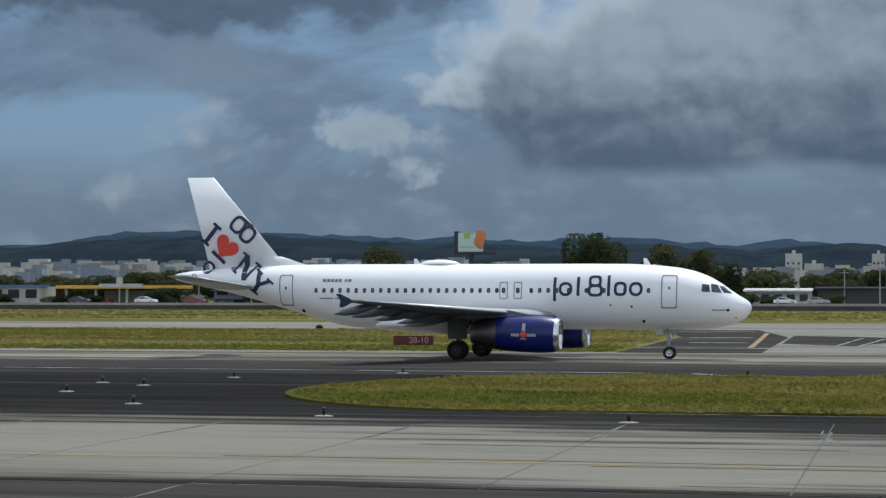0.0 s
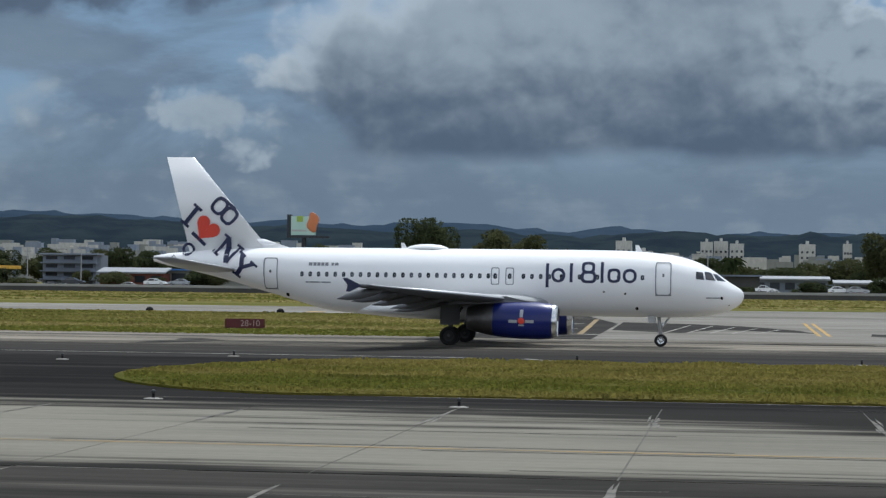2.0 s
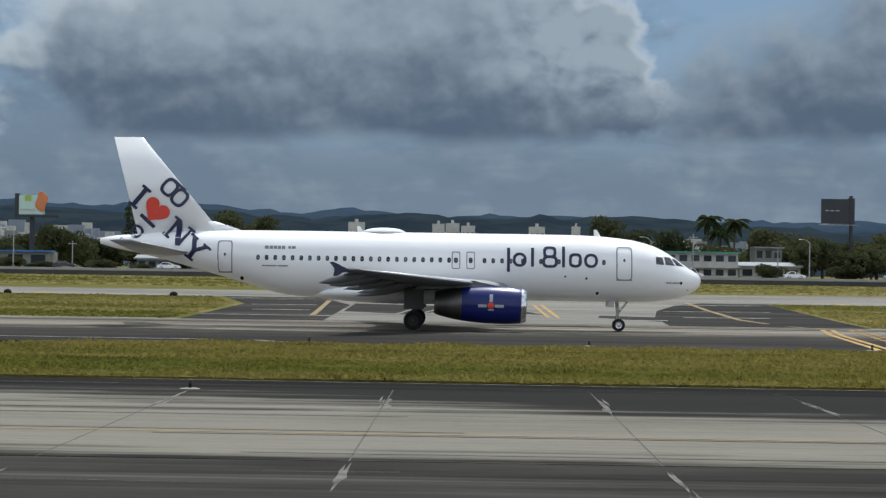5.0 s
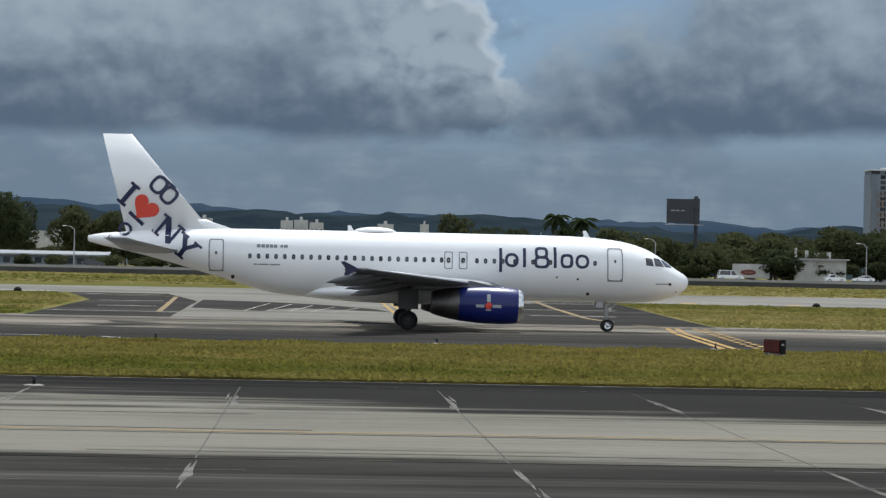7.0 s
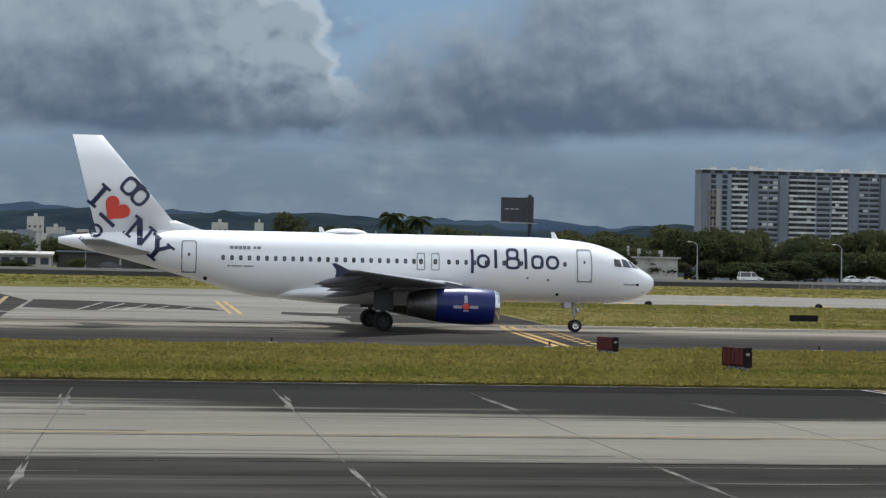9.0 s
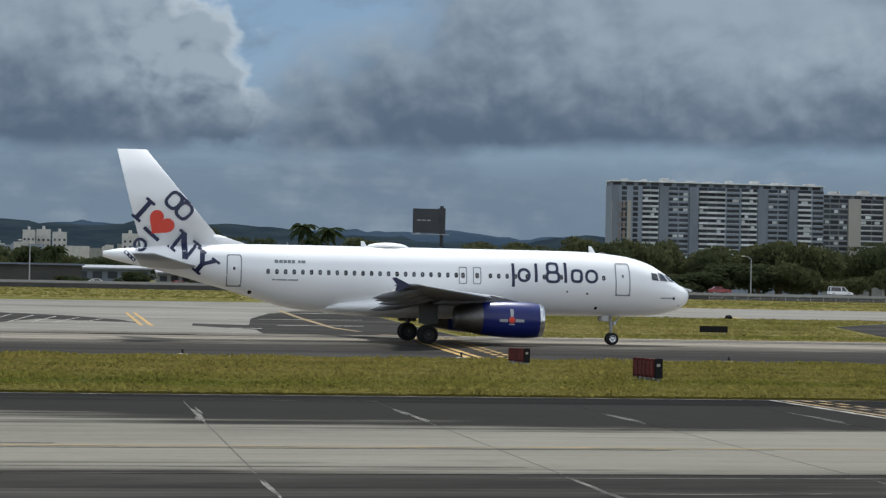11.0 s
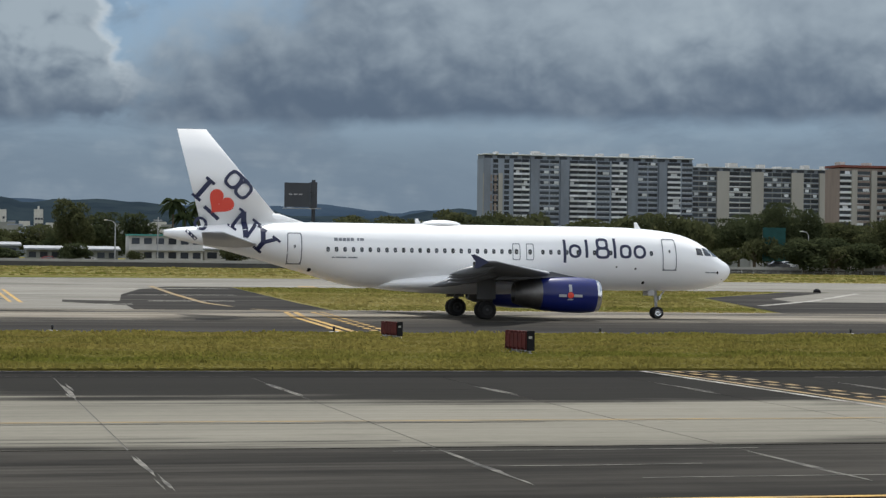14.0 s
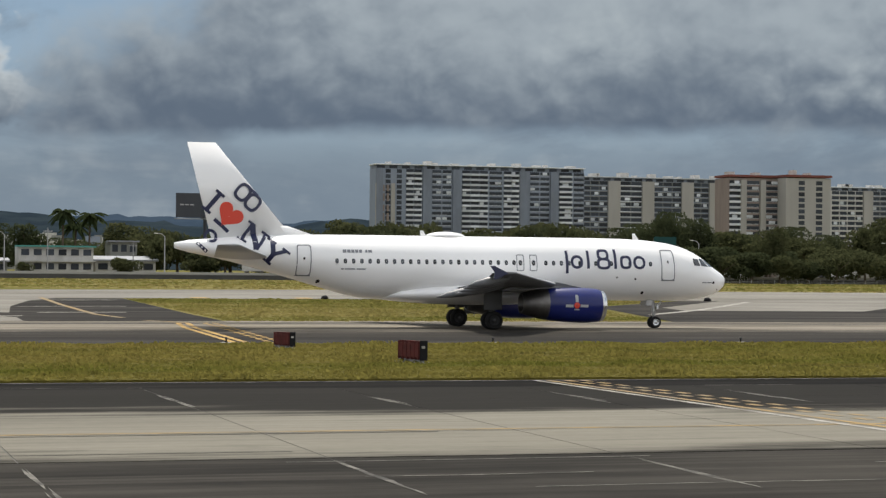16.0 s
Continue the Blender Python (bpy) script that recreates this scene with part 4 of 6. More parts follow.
            for v in bm.verts:
                v.co = (-v.co.x, -math.sqrt(max(0.0, 1.055 ** 2 - v.co.z ** 2)), v.co.z)
            part("cowl_mark", bm, M["wing"], e, "small white bars on the cowling")
            bm = ring(bmesh.new(), 1.95, -0.02, 0.2, 0.18, 0.17, 16)
            for v in bm.verts:
                v.co = (-v.co.x, -math.sqrt(max(0.0, 1.065 ** 2 - v.co.z ** 2)), v.co.z)
            part("cowl_dot", bm, M["red"], e, "small red dot on the cowling")
    # landing gear
    for s in (-1, 1):
        bm = tube(bmesh.new(), (-17.71, s * 3.8, 0.6), (-17.6, s * 3.75, 2.6), 0.15, 0.18)
        tube(bm, (-17.71, s * 4.45, 0.6), (-17.71, s * 3.15, 0.6), 0.09)
        tube(bm, (-17.65, s * 3.8, 1.3), (-17.2, s * 2.2, 2.3), 0.08)
        g = part("main_gear", bm, M["gear_dark"], jet, "grey main landing-gear strut", True)
        part("gear_door", box(-18.3, -17.1, s * 4.0 - 0.04, s * 4.0 + 0.04, 1.25, 2.5, bevel=0.02), M["gear_dark"], g, "grey gear door")
        for d in (-0.46, 0.46):
            wheel(g, 17.71, s * 3.8 + d, 0.58, 0.42, M["hub"])
    bm = tube(bmesh.new(), (-5.07, 0, 0.38), (-5.2, 0, 1.95), 0.09, 0.12)
    tube(bm, (-5.07, 0.33, 0.38), (-5.07, -0.33, 0.38), 0.06)
    tube(bm, (-5.1, 0, 1.1), (-4.5, 0, 1.9), 0.06)
    g = part("nose_gear", bm, M["strut"], jet, "grey nose landing-gear strut", True)
    part("taxi_light", box(-5.0, -4.86, -0.28, 0.28, 1.25, 1.5, bevel=0.03), M["lip"], g)
    for s in (-1, 1):
        part("nose_gear_door", box(-5.85, -5.4, s * 0.5 - 0.02, s * 0.5 + 0.02, 1.5, 1.9, bevel=0.02), M["strut"], g)
        wheel(g, 5.07, s * 0.25, 0.39, 0.22, M["lip"])
    # aerials and satellite dome
    bm = bmesh.new()
    bmesh.ops.create_uvsphere(bm, u_segments=24, v_segments=10, radius=1)
    for v in bm.verts:
        v.co = (-19.7 + v.co.x * 1.35, v.co.y * 0.6, 5.9 + max(0, v.co.z) * 0.32)
    part("antenna_dome", bm, M["white"], jet, "white dome on the fuselage crown", True)
    for a in (6.2, 20.9):
        part("blade_antenna", loft(stand_up(foil((a, a + 0.45, 5.8, 0), (a + 0.3, a + 0.5, 6.28, 0), (0.05, 0.05)))), M["white"], jet, "small white blade aerial")
    return jet


def landing_jet():
    jet = thing("landing_airliner", "silver airliner with red white and blue stripes landing", "airplane")
    # origin under the main gear, nose towards +x; stations from the nose
    G = 17.9
    hull = Hull([(0, 0.02, 3.05, 3.15), (0.1, 0.25, 2.85, 3.4), (0.4, 0.6, 2.55, 3.75), (0.9, 0.95, 2.25, 4.05), (1.6, 1.25, 1.95, 4.55), (2.4, 1.5, 1.72, 4.98), (3.4, 1.72, 1.55, 5.25), (5, 1.86, 1.42, 5.4), (7, 1.88, 1.4, 5.42),
                 (25, 1.88, 1.4, 5.42), (27, 1.8, 1.65, 5.42), (30, 1.5, 2.45, 5.4), (33, 1.1, 3.3, 5.3), (36, 0.65, 4.1, 5.15), (38, 0.3, 4.6, 5.0)])

    def shift(bm):
        for v in bm.verts:
            v.co.x += G
        return bm

    def far(bm, off):
        # the flank seen by the camera is the jet's left
        hull.wrap(bm, off)
        for v in bm.verts:
            v.co = (v.co.x + G, -v.co.y, v.co.z)
        return bm
    part("fuselage", shift(hull.mesh()), M["silver"], jet, "bare silver fuselage", True)
    for z0, z1, m, nm in ((3.86, 4.22, "stripe_blue", "blue stripe"), (3.58, 3.86, "stripe_white", "white stripe"), (3.24, 3.58, "stripe_red", "red stripe")):
        part("stripe", far(patch(bmesh.new(), 1.0, 33.5, z0, z1, 60, 3), 0.02), M[m], jet, nm)
    part("stripe_nose", far(patch(bmesh.new(), 0.25, 1.0, 3.1, 3.5, 6, 3), 0.02), M["stripe_red"], jet, "red stripe")
    part("cockpit_window", far(patch(bmesh.new(), 2.3, 1.35, 3.98, 4.4, 5, 4), 0.03), M["pane"], jet, "dark flight-deck window")
    for i in range(12):
        part("writing_bar", far(patch(bmesh.new(), 6 + 0.58 * i, 6.4 + 0.58 * i, 4.62, 4.78 if i % 5 else 4.86, 1, 2), 0.02), M["brick" if i < 7 else "seam"], jet, "short bar of writing")
    for i in range(44):
        part("window", far(ring(bmesh.new(), 4.6 + 0.6 * i, 4.04, 0.11, 0.16, 0.105, 10), 0.028), M["pane"], jet)
    fin = part("fin", shift(loft(stand_up(foil((29.6, 35.9, 5.0, 0), (36.0, 37.9, 12.3, 0), (0.05, 0.045))))), M["fin_grey"], jet, "grey swept tail fin", True)
    part("dorsal_fillet", shift(loft(stand_up(foil((26.5, 31.5, 5.2, 0), (31.5, 33, 6.9, 0), (0.02, 0.04))))), M["fin_grey"], fin, "", True)
    for a, m in ((33.95, "stripe_red"), (35.55, "stripe_blue")):
        bm = bmesh.new()
        for p, q, k in (((-0.68, -0.95), (0, 0.95), 0.2), ((0.68, -0.95), (0, 0.95), 0.2), ((-0.42, -0.35), (0.42, -0.35), 0.15)):
            d = (Vector(q) - Vector(p)).normalized()
            n = Vector((-d.y, d.x)) * k
            vs = [bm.verts.new((-(a + r[0]) + G, 0.42, 7.75 + r[1])) for r in ((p[0] + n.x, p[1] + n.y), (q[0] + n.x, q[1] + n.y), (q[0] - n.x, q[1] - n.y), (p[0] - n.x, p[1] - n.y))]
            bm.faces.new(vs)
        part("tail_wedge", bm, M[m], fin, "red wedge shape" if m == "stripe_red" else "blue wedge shape")
    bm = bmesh.new()
    for pts in (((0, 0), (-0.55, 0.9), (-0.12, 0.7)), ((0, 0), (0.55, 0.9), (0.12, 0.7)), ((-0.2, -0.3), (0.2, -0.3), (0.12, 0.75), (-0.12, 0.75))):
        bm.faces.new([bm.verts.new((-(34.75 + x) + G, 0.425, 8.45 + y)) for x, y in pts])
    part("tail_emblem", bm, M["stripe_blue"], fin, "dark blue winged shape")
    for s in (-1, 1):
        part("tailplane", shift(loft(foil((33.0, 36.6, s * 0.7, 4.9), (36.6, 38.2, s * 7.1, 5.7), (0.05, 0.045)))), M["wing"], jet, "grey horizontal tailplane", True)
        rings = []
        for (a, b, y, z), k in zip(((12.6, 20.4, 1.5, 2.1), (15.6, 20.2, 5.6, 2.5), (22.3, 24.0, 17.0, 4.7)), (0.06, 0.052, 0.05)):
            rings.append(foil((a, b, s * y, z), (a, b, s * y, z), (k, k))[0])
        w = part("wing", shift(loft(rings)), M["wing"], jet, "grey swept wing", True)
        wl = [[(-22.4 + G, s * 17.0, 4.66), (-24.0 + G, s * 17.0, 4.66), (-24.2 + G, s * 17.0, 4.74), (-22.5 + G, s * 17.0, 4.8)],
              [(-23.6 + G, s * 17.45, 5.5), (-24.7 + G, s * 17.45, 5.5), (-24.75 + G, s * 17.38, 5.56), (-23.65 + G, s * 17.38, 5.58)],
              [(-25.0 + G, s * 17.75, 7.5), (-25.55 + G, s * 17.75, 7.5), (-25.55 + G, s * 17.68, 7.54), (-25.0 + G, s * 17.68, 7.54)]]
        part("winglet", loft(wl), M["wing"], w, "upturned blended winglet")
        for k in (0.15, 0.4, 0.65):
            y = 1.5 + 15 * k
            a = 20.3 + 2.2 * max(0, k - 0.25)
            o = part("flap", box(-a + G - 1.6, -a + G + 0.2, s * y - 1.9, s * y + 1.9, -0.06, 0.05, bevel=0.02), M["wing_shaded"], w, "lowered wing flap")
            o.matrix_basis = Matrix.Translation((-a + G, 0, 2.0 + 1.8 * k)) @ pose(0, 0, 0, 0, -22, 0) @ Matrix.Translation((a - G, 0, 0))
        e = part("engine", spun([(0.1, 0.75), (0.0, 0.9), (-0.3, 1.0), (-1.2, 1.05), (-2.4, 0.98), (-3.2, 0.85), (-4.2, 0.5), (-4.2, 0.4)], 32), M["silver"], jet, "silver engine cowling", True)
        e.matrix_basis = Matrix.LocRotScale((-13.6 + G, s * 4.9, 1.75), None, (0.9, 0.98, 0.98))
        part("fan_duct", spun([(0.05, 0.76), (-0.9, 0.78), (-0.9, 0.02)], 24), M["dark"], e)
        part("pylon", loft([[(-0.6, 0.14 * q, 0.95), (-3.6, 0.14 * q, 0.7), (-4.6, 0.1 * q, 1.2), (-2.2, 0.14 * q, 1.3)] for q in (-1, 1)]), M["wing"], e)
        bm = tube(bmesh.new(), (-1.0, s * 2.85, 0.55), (-0.9, s * 2.8, 2.2), 0.14)
        tube(bm, (-1.0, s * 3.3, 0.55), (-1.0, s * 2.4, 0.55), 0.09)
        g = part("main_gear", bm, M["strut"], jet, "grey main landing-gear strut")
        for d in (-0.43, 0.43):
            o = part("wheel", wheel_mesh(0.56, 0.4), M["tyre"], g, "black rubber tyre", True)
            o.matrix_basis = pose(-1.0, s * 2.85 + d, 0.56)
    bm = tube(bmesh.new(), (-4.0 + G, 0, 0.35), (-4.1 + G, 0, 1.7), 0.09)
    g = part("nose_gear", bm, M["strut"], jet, "grey nose landing-gear strut")
    for d in (-0.2, 0.2):
        o = part("wheel", wheel_mesh(0.34, 0.2), M["tyre"], g, "black rubber tyre", True)
        o.matrix_basis = pose(-4.0 + G, d, 0.34)
    glow = bpy.data.materials.new("beacon_glow")
    glow.use_nodes = True
    b = glow.node_tree.nodes["Principled BSDF"]
    b.inputs["Base Color"].default_value = (0.8, 0.2, 0.15, 1)
    b.inputs["Emission Color"].default_value, b.inputs["Emission Strength"].default_value = (1.0, 0.45, 0.4, 1), 3.0
    for a, z in ((16.2, 1.35), (14.5, 5.5)):
        bm = bmesh.new()
        bmesh.ops.create_uvsphere(bm, u_segments=10, v_segments=6, radius=0.22)
        o = part("beacon", bm, glow, jet, "glowing red beacon", True)
        o.matrix_basis = pose(-a + G, 0.4, z)
    return jet


jet = airliner()
lander = landing_jet()

# ---- airfield fixtures ----


def build_fixtures():
    # runway sign by the taxiway
    s = thing("runway_sign", "long red taxiway sign with white numerals on grass", "sign", loc=(-37.95, 161.5, rise(161.5)))
    part("panel", box(-1.58, 1.58, -0.15, 0.15, 0.05, 0.78, bevel=0.03), M["sign_red"], s)
    for x in (-1.3, 0, 1.3):
        part("leg", tube(bmesh.new(), (x, 0, -0.02), (x, 0, 0.2), 0.05, seg=8), M["pole"], s)
    bm = words("28-10", 0.68)
    for v in bm.verts:
        v.co = (v.co.x + 0.45, -0.16, v.co.y + 0.41)
    part("numerals", bm, M["sign_text"], s, "white numerals 28-10")
    # two weathered signs seen end-on, on the verge
    for x, y, rz, k in ((20.8, 95.0, 107, 0.74), (22.7, 80.2, 104, 0.86)):
        b = thing("taxiway_sign", "weathered dark red taxiway sign standing in grass", "sign", "signs on the verge", (x, y, 0.03 if y > 101 else 0.1), rz)
        bm = box(-1.05 * k, 1.05 * k, -0.19 * k, 0.19 * k, 0.12, 1.0 * k, bevel=0.11 * k)
        part("cabinet", bm, M["box"], b)
        part("end_panel", box(-1.09 * k, -1.05 * k, -0.2 * k, 0.2 * k, 0.1, 1.02 * k, bevel=0.01), M["dark"], b, "black end panel")
        part("end_label", box(-1.11 * k, -1.09 * k, -0.05 * k, 0.12 * k, 0.66 * k, 0.78 * k), M["white_mark"], b, "small white label")
        for i in range(6):
            part("rib", box((-0.9 + 0.36 * i) * k - 0.025, (-0.9 + 0.36 * i) * k + 0.025, -0.215 * k, 0.215 * k, 0.14, 0.99 * k), M["box"], b)
        for i in range(5):
            part("leg", box((-0.9 + 0.45 * i) * k - 0.03, (-0.9 + 0.45 * i) * k + 0.03, -0.1, 0.1, -0.02, 0.15), M["pole"], b)
        part("base", box(-1.3 * k, 1.2 * k, -0.3, 0.3, -0.03, 0.03), M["barrier"], b, "thin concrete base")
    # black-backed board beyond the taxiway
    d = thing("guidance_board", "black taxiway guidance board on legs in grass", "sign", loc=(51.6, 163.0, rise(163)))
    part("panel", box(-1.15, 1.15, -0.1, 0.1, 0.16, 0.66, bevel=0.03), M["dark"], d)
    for x in (-0.9, -0.3, 0.3, 0.9):
        part("leg", tube(bmesh.new(), (x, 0, -0.02), (x, 0, 0.2), 0.04, seg=8), M["pole"], d)
    # taxiway edge lights
    first = None
    for x, y in ((-8.2, 62.9), (-18.0, 64.3), (-26.6, 70.3), (-32.7, 79.0), (-31.9, 85.5), (-34.7, 87.9), (-31.0, 95.1), (-24.6, 102.4), (-7.7, 103.5), (6.0, 104.1), (19.8, 103.8), (33.6, 103.5), (47.5, 103.6)):
        if first is None:
            first = thing("taxiway_light", "small raised taxiway edge light on a pale base", "light", "taxiway edge lights", (x, y, 0.02))
            part("base", spun([(0.0, 0.001), (0.0, 0.3), (0.03, 0.3), (0.05, 0.16), (0.05, 0.001)], 16, "y"), M["white_mark"], first, "", True).matrix_basis = pose(0, 0, 0, 90)
            part("stem", tube(bmesh.new(), (0, 0, 0.03), (0, 0, 0.2), 0.045, seg=10), M["dark"], first)
            bm = bmesh.new()
            bmesh.ops.create_uvsphere(bm, u_segments=12, v_segments=8, radius=0.075)
            part("lens", bm, M["hub"], first, "", True).matrix_basis = pose(0, 0, 0.24)
        else:
            copy_thing(first, pose(x, y, 0.02 if y < 101 else 0.03))


build_fixtures()

# ---- painted lines ----


def build_lines():
    def dashes(x0, y0, x1, y1, n, m, width):
        for i in range(n):
            a, b = i / n, (i + 0.55) / n
            line("dash", [(x0 + (x1 - x0) * a, y0 + (y1 - y0) * a), (x0 + (x1 - x0) * b, y0 + (y1 - y0) * b)], width, 0.05, M[m], "yellow dash of a holding line")
    # holding position on the far taxiway
    for k in range(2):
        line("hold_line", [(24.4 - 0.65 * k, 142), (22.9 - 0.65 * k, 130), (20.7 - 0.6 * k, 101.5)], 0.34, 0.05, M["bright_yellow"], "yellow holding-position line")
        dashes(25.6 + 0.65 * k, 142, 21.9 + 0.6 * k, 101.5, 14, "bright_yellow", 0.34)
    line("lead_line", [(22.4, 218), (21.4, 190), (20.9, 163), (22.4, 150), (24.4, 142)], 0.5, 0.055, M["yellow"], "worn yellow curved lead line")
    for k in (0, 0.75):
        line("lead_line", [(6.2 + k, 200), (6.2 + k, 154)], 0.3, 0.06, M["bright_yellow"], "pair of yellow lead lines")
    line("lead_line", [(-11.6, 158), (-12.2, 175), (-13.3, 204), (-20.5, 206)], 0.45, 0.055, M["yellow"], "worn yellow curved lead line")
    line("edge_mark", [(-20, 158), (15, 158.5)], 1.0, 0.055, M["white_mark"], "worn white edge line")
    line("edge_mark", [(17, 184), (26.5, 186)], 0.9, 0.055, M["white_mark"], "worn white bar")
    line("edge_mark", [(19, 206), (29, 209)], 0.9, 0.055, M["white_mark"], "worn white bar")
    line("edge_mark", [(17, 167), (24, 168)], 0.9, 0.055, M["white_mark"], "worn white bar")
    line("edge_mark", [(-19, 187), (-13.4, 188.5)], 0.9, 0.055, M["white_mark"], "worn white bar")
    line("edge_mark", [(-17.5, 172), (-12.8, 172.5)], 0.9, 0.055, M["white_mark"], "worn white bar")
    line("edge_mark", [(-24, 210), (-15, 211)], 0.9, 0.055, M["white_mark"], "worn white bar")
    tagged(sheet("link_stain", [(-9.6, 149), (-1, 148.6), (3.5, 153), (7, 163), (5, 176), (1, 186), (-4, 192), (-10.3, 195)], 0.05, M["asphalt_far"]), "dark weathered patch on the concrete lane", "pavement", kind="structure")
    for i in range(5):
        line("chevron", [(-5.6 + 1.7 * i, 164), (-4.0 + 1.9 * i, 188 - 2.5 * i)], 0.2, 0.058, M["white_mark"], "worn white chevron bar")
    line("edge_mark", [(-70, 107), (-13, 106)], 0.4, 0.04, M["white_mark"], "worn white edge line")
    line("edge_mark", [(-10.5, 105.6), (-8, 102.6)], 0.5, 0.04, M["white_mark"], "worn white tick")
    line("edge_mark", [(68, 166), (79, 181), (98, 212)], 0.8, 0.05, M["white_mark"], "worn white edge line")
    # bright bars at the runway's edge, and small dark lights
    for x in (-44, 38.9, 50.0, 60.6, 71.5):
        line("runway_bar", [(x - 0.9, 219.2), (x + 0.9, 219.2)], 3.4, 0.075, M["bright_yellow"], "yellow bar beside the runway")
    for x in (-61, -47.0, -30, 51.6, 70, 95):
        o = thing("runway_light", "small dark runway edge light", "light", "runway lights", (x, 216.0, rise(216)))
        part("body", spun([(0.0, 0.001), (0.0, 0.42), (0.25, 0.4), (0.42, 0.22), (0.46, 0.001)], 12, "y"), M["dark"], o, "", True).matrix_basis = pose(0, 0, 0, 90)
    # holding position on the asphalt near the camera
    for k in range(2):
        line("hold_line", [(23.4 + 0.42 * k, 67.4), (24.3 + 0.55 * k, 44.5)], 0.24, 0.05, M["yellow" if k else "white_mark"], "yellow holding-position line")
        dashes(24.5 + 0.55 * k, 67.4, 25.8 + 0.75 * k, 44.5, 16, "yellow", 0.27)
    line("lead_line", [(25.8, 53.9), (27.5, 53.8), (29.2, 54.4), (29.9, 55.8), (29.2, 57.3), (27.8, 58.0)], 0.16, 0.03, M["white_mark"], "worn white curved line")
    line("tar_line", [(-13, 68.4), (0, 67.9), (220, 67.9)], 0.22, 0.03, M["sealer"], "pale seam along the verge")
    rng = random.Random(8)
    # thin pale scrapes, dark tyre marks and painted jet shadow along both taxiways
    for i in range(60):
        x, y = rng.uniform(-45, 45), rng.choice((rng.uniform(32, 41), rng.uniform(53, 66)))
        L = rng.uniform(1.5, 9)
        line("scrape", [(x, y), (x + L * 0.5, y + rng.uniform(-0.08, 0.08)), (x + L, y + rng.uniform(-0.15, 0.15))], rng.uniform(0.03, 0.1), 0.036, M["sealer"], "thin pale scrape on asphalt")
    # the two widest streaks paint the jet's long shadow onto the concrete
    for y, w, a, b in ((141.3, 2.0, -75, 9), (140.9, 1.7, 2, 110), (139.2, 0.4, -60, 30), (126, 0.8, -60, 70), (118, 0.5, -75, 75), (121.5, 0.35, -30, 50)):
        line("tyre_streak", [(a, y), ((a + b) / 2, y + 0.3), (b, y)], w, 0.037, M["tyre_mark"], "dark streak of tyre marks and painted jet shadow along the taxiway")
    for i in range(8):
        x, y = rng.uniform(-45, 40), rng.choice((rng.uniform(40.3, 43.2), rng.gauss(46.2, 0.2), rng.gauss(47.5, 0.2), rng.uniform(51, 53.2)))
        L = rng.uniform(5, 22)
        line("tyre_streak", [(x, y), (x + L * 0.5, y + rng.uniform(-0.06, 0.06)), (x + L, y)], rng.uniform(0.04, 0.16), 0.046, M["tyre_mark"], "thin dark tyre streak along the slabs")



build_lines()

# ---- highway ----


def build_highway():
    hw = tagged(part("highway", box(-700, 700, 406, 440, 1.8, 2.9), M["road"]), "raised grey highway beyond the airfield", "road", kind="structure")
    tagged(part("retaining_wall", box(-700, 700, 405, 406, 1.5, 2.55), M["wall_dark"]), "dark retaining wall below the highway", "wall", kind="structure")
    rail = tagged(part("barrier", box(-700, 700, 405.1, 405.5, 2.55, 3.05, bevel=0.05), M["barrier"]), "pale concrete highway barrier", "barrier", kind="structure")
    # airfield fence on the far bank
    f = thing("perimeter_fence", "low wire perimeter fence along the bank", "fence", loc=(0, 398, rise(398)))
    post = part("post", tube(bmesh.new(), (0, 0, -0.2), (0, 0, 0.9), 0.05, seg=6), M["pole"], f)
    post.matrix_basis = pose(125, 0, 0)
    for i in range(1, 60):
        again(post, pose(125 + 2.6 * i, 0, 0))
    for z in (0.25, 0.5, 0.85):
        part("wire", tube(bmesh.new(), (125, 0, z), (282, 0, z), 0.015, seg=4), M["pole"], f)
    lamp = thing("street_lamp", "grey highway lamp post with a curved arm", "lamp post", "highway lamps", (-140, 441.5, 2.1))
    bm = tube(bmesh.new(), (0, 0, 0), (0, 0, 8.3), 0.16, 0.1, 8)
    tube(bm, (0, 0, 8.25), (-0.8, -0.3, 8.9), 0.09, seg=6)
    tube(bm, (-0.8, -0.3, 8.9), (-1.7, -0.6, 9.0), 0.07, seg=6)
    part("post", bm, M["pole"], lamp)
    part("lantern", box(-2.4, -1.6, -0.75, -0.45, 8.92, 9.08, bevel=0.04), M["lamp"], lamp)
    for x in (-95, -50, -6, 38, 71, 116, 148, 192, 240):
        copy_thing(lamp, pose(x, 441.5, 2.1))


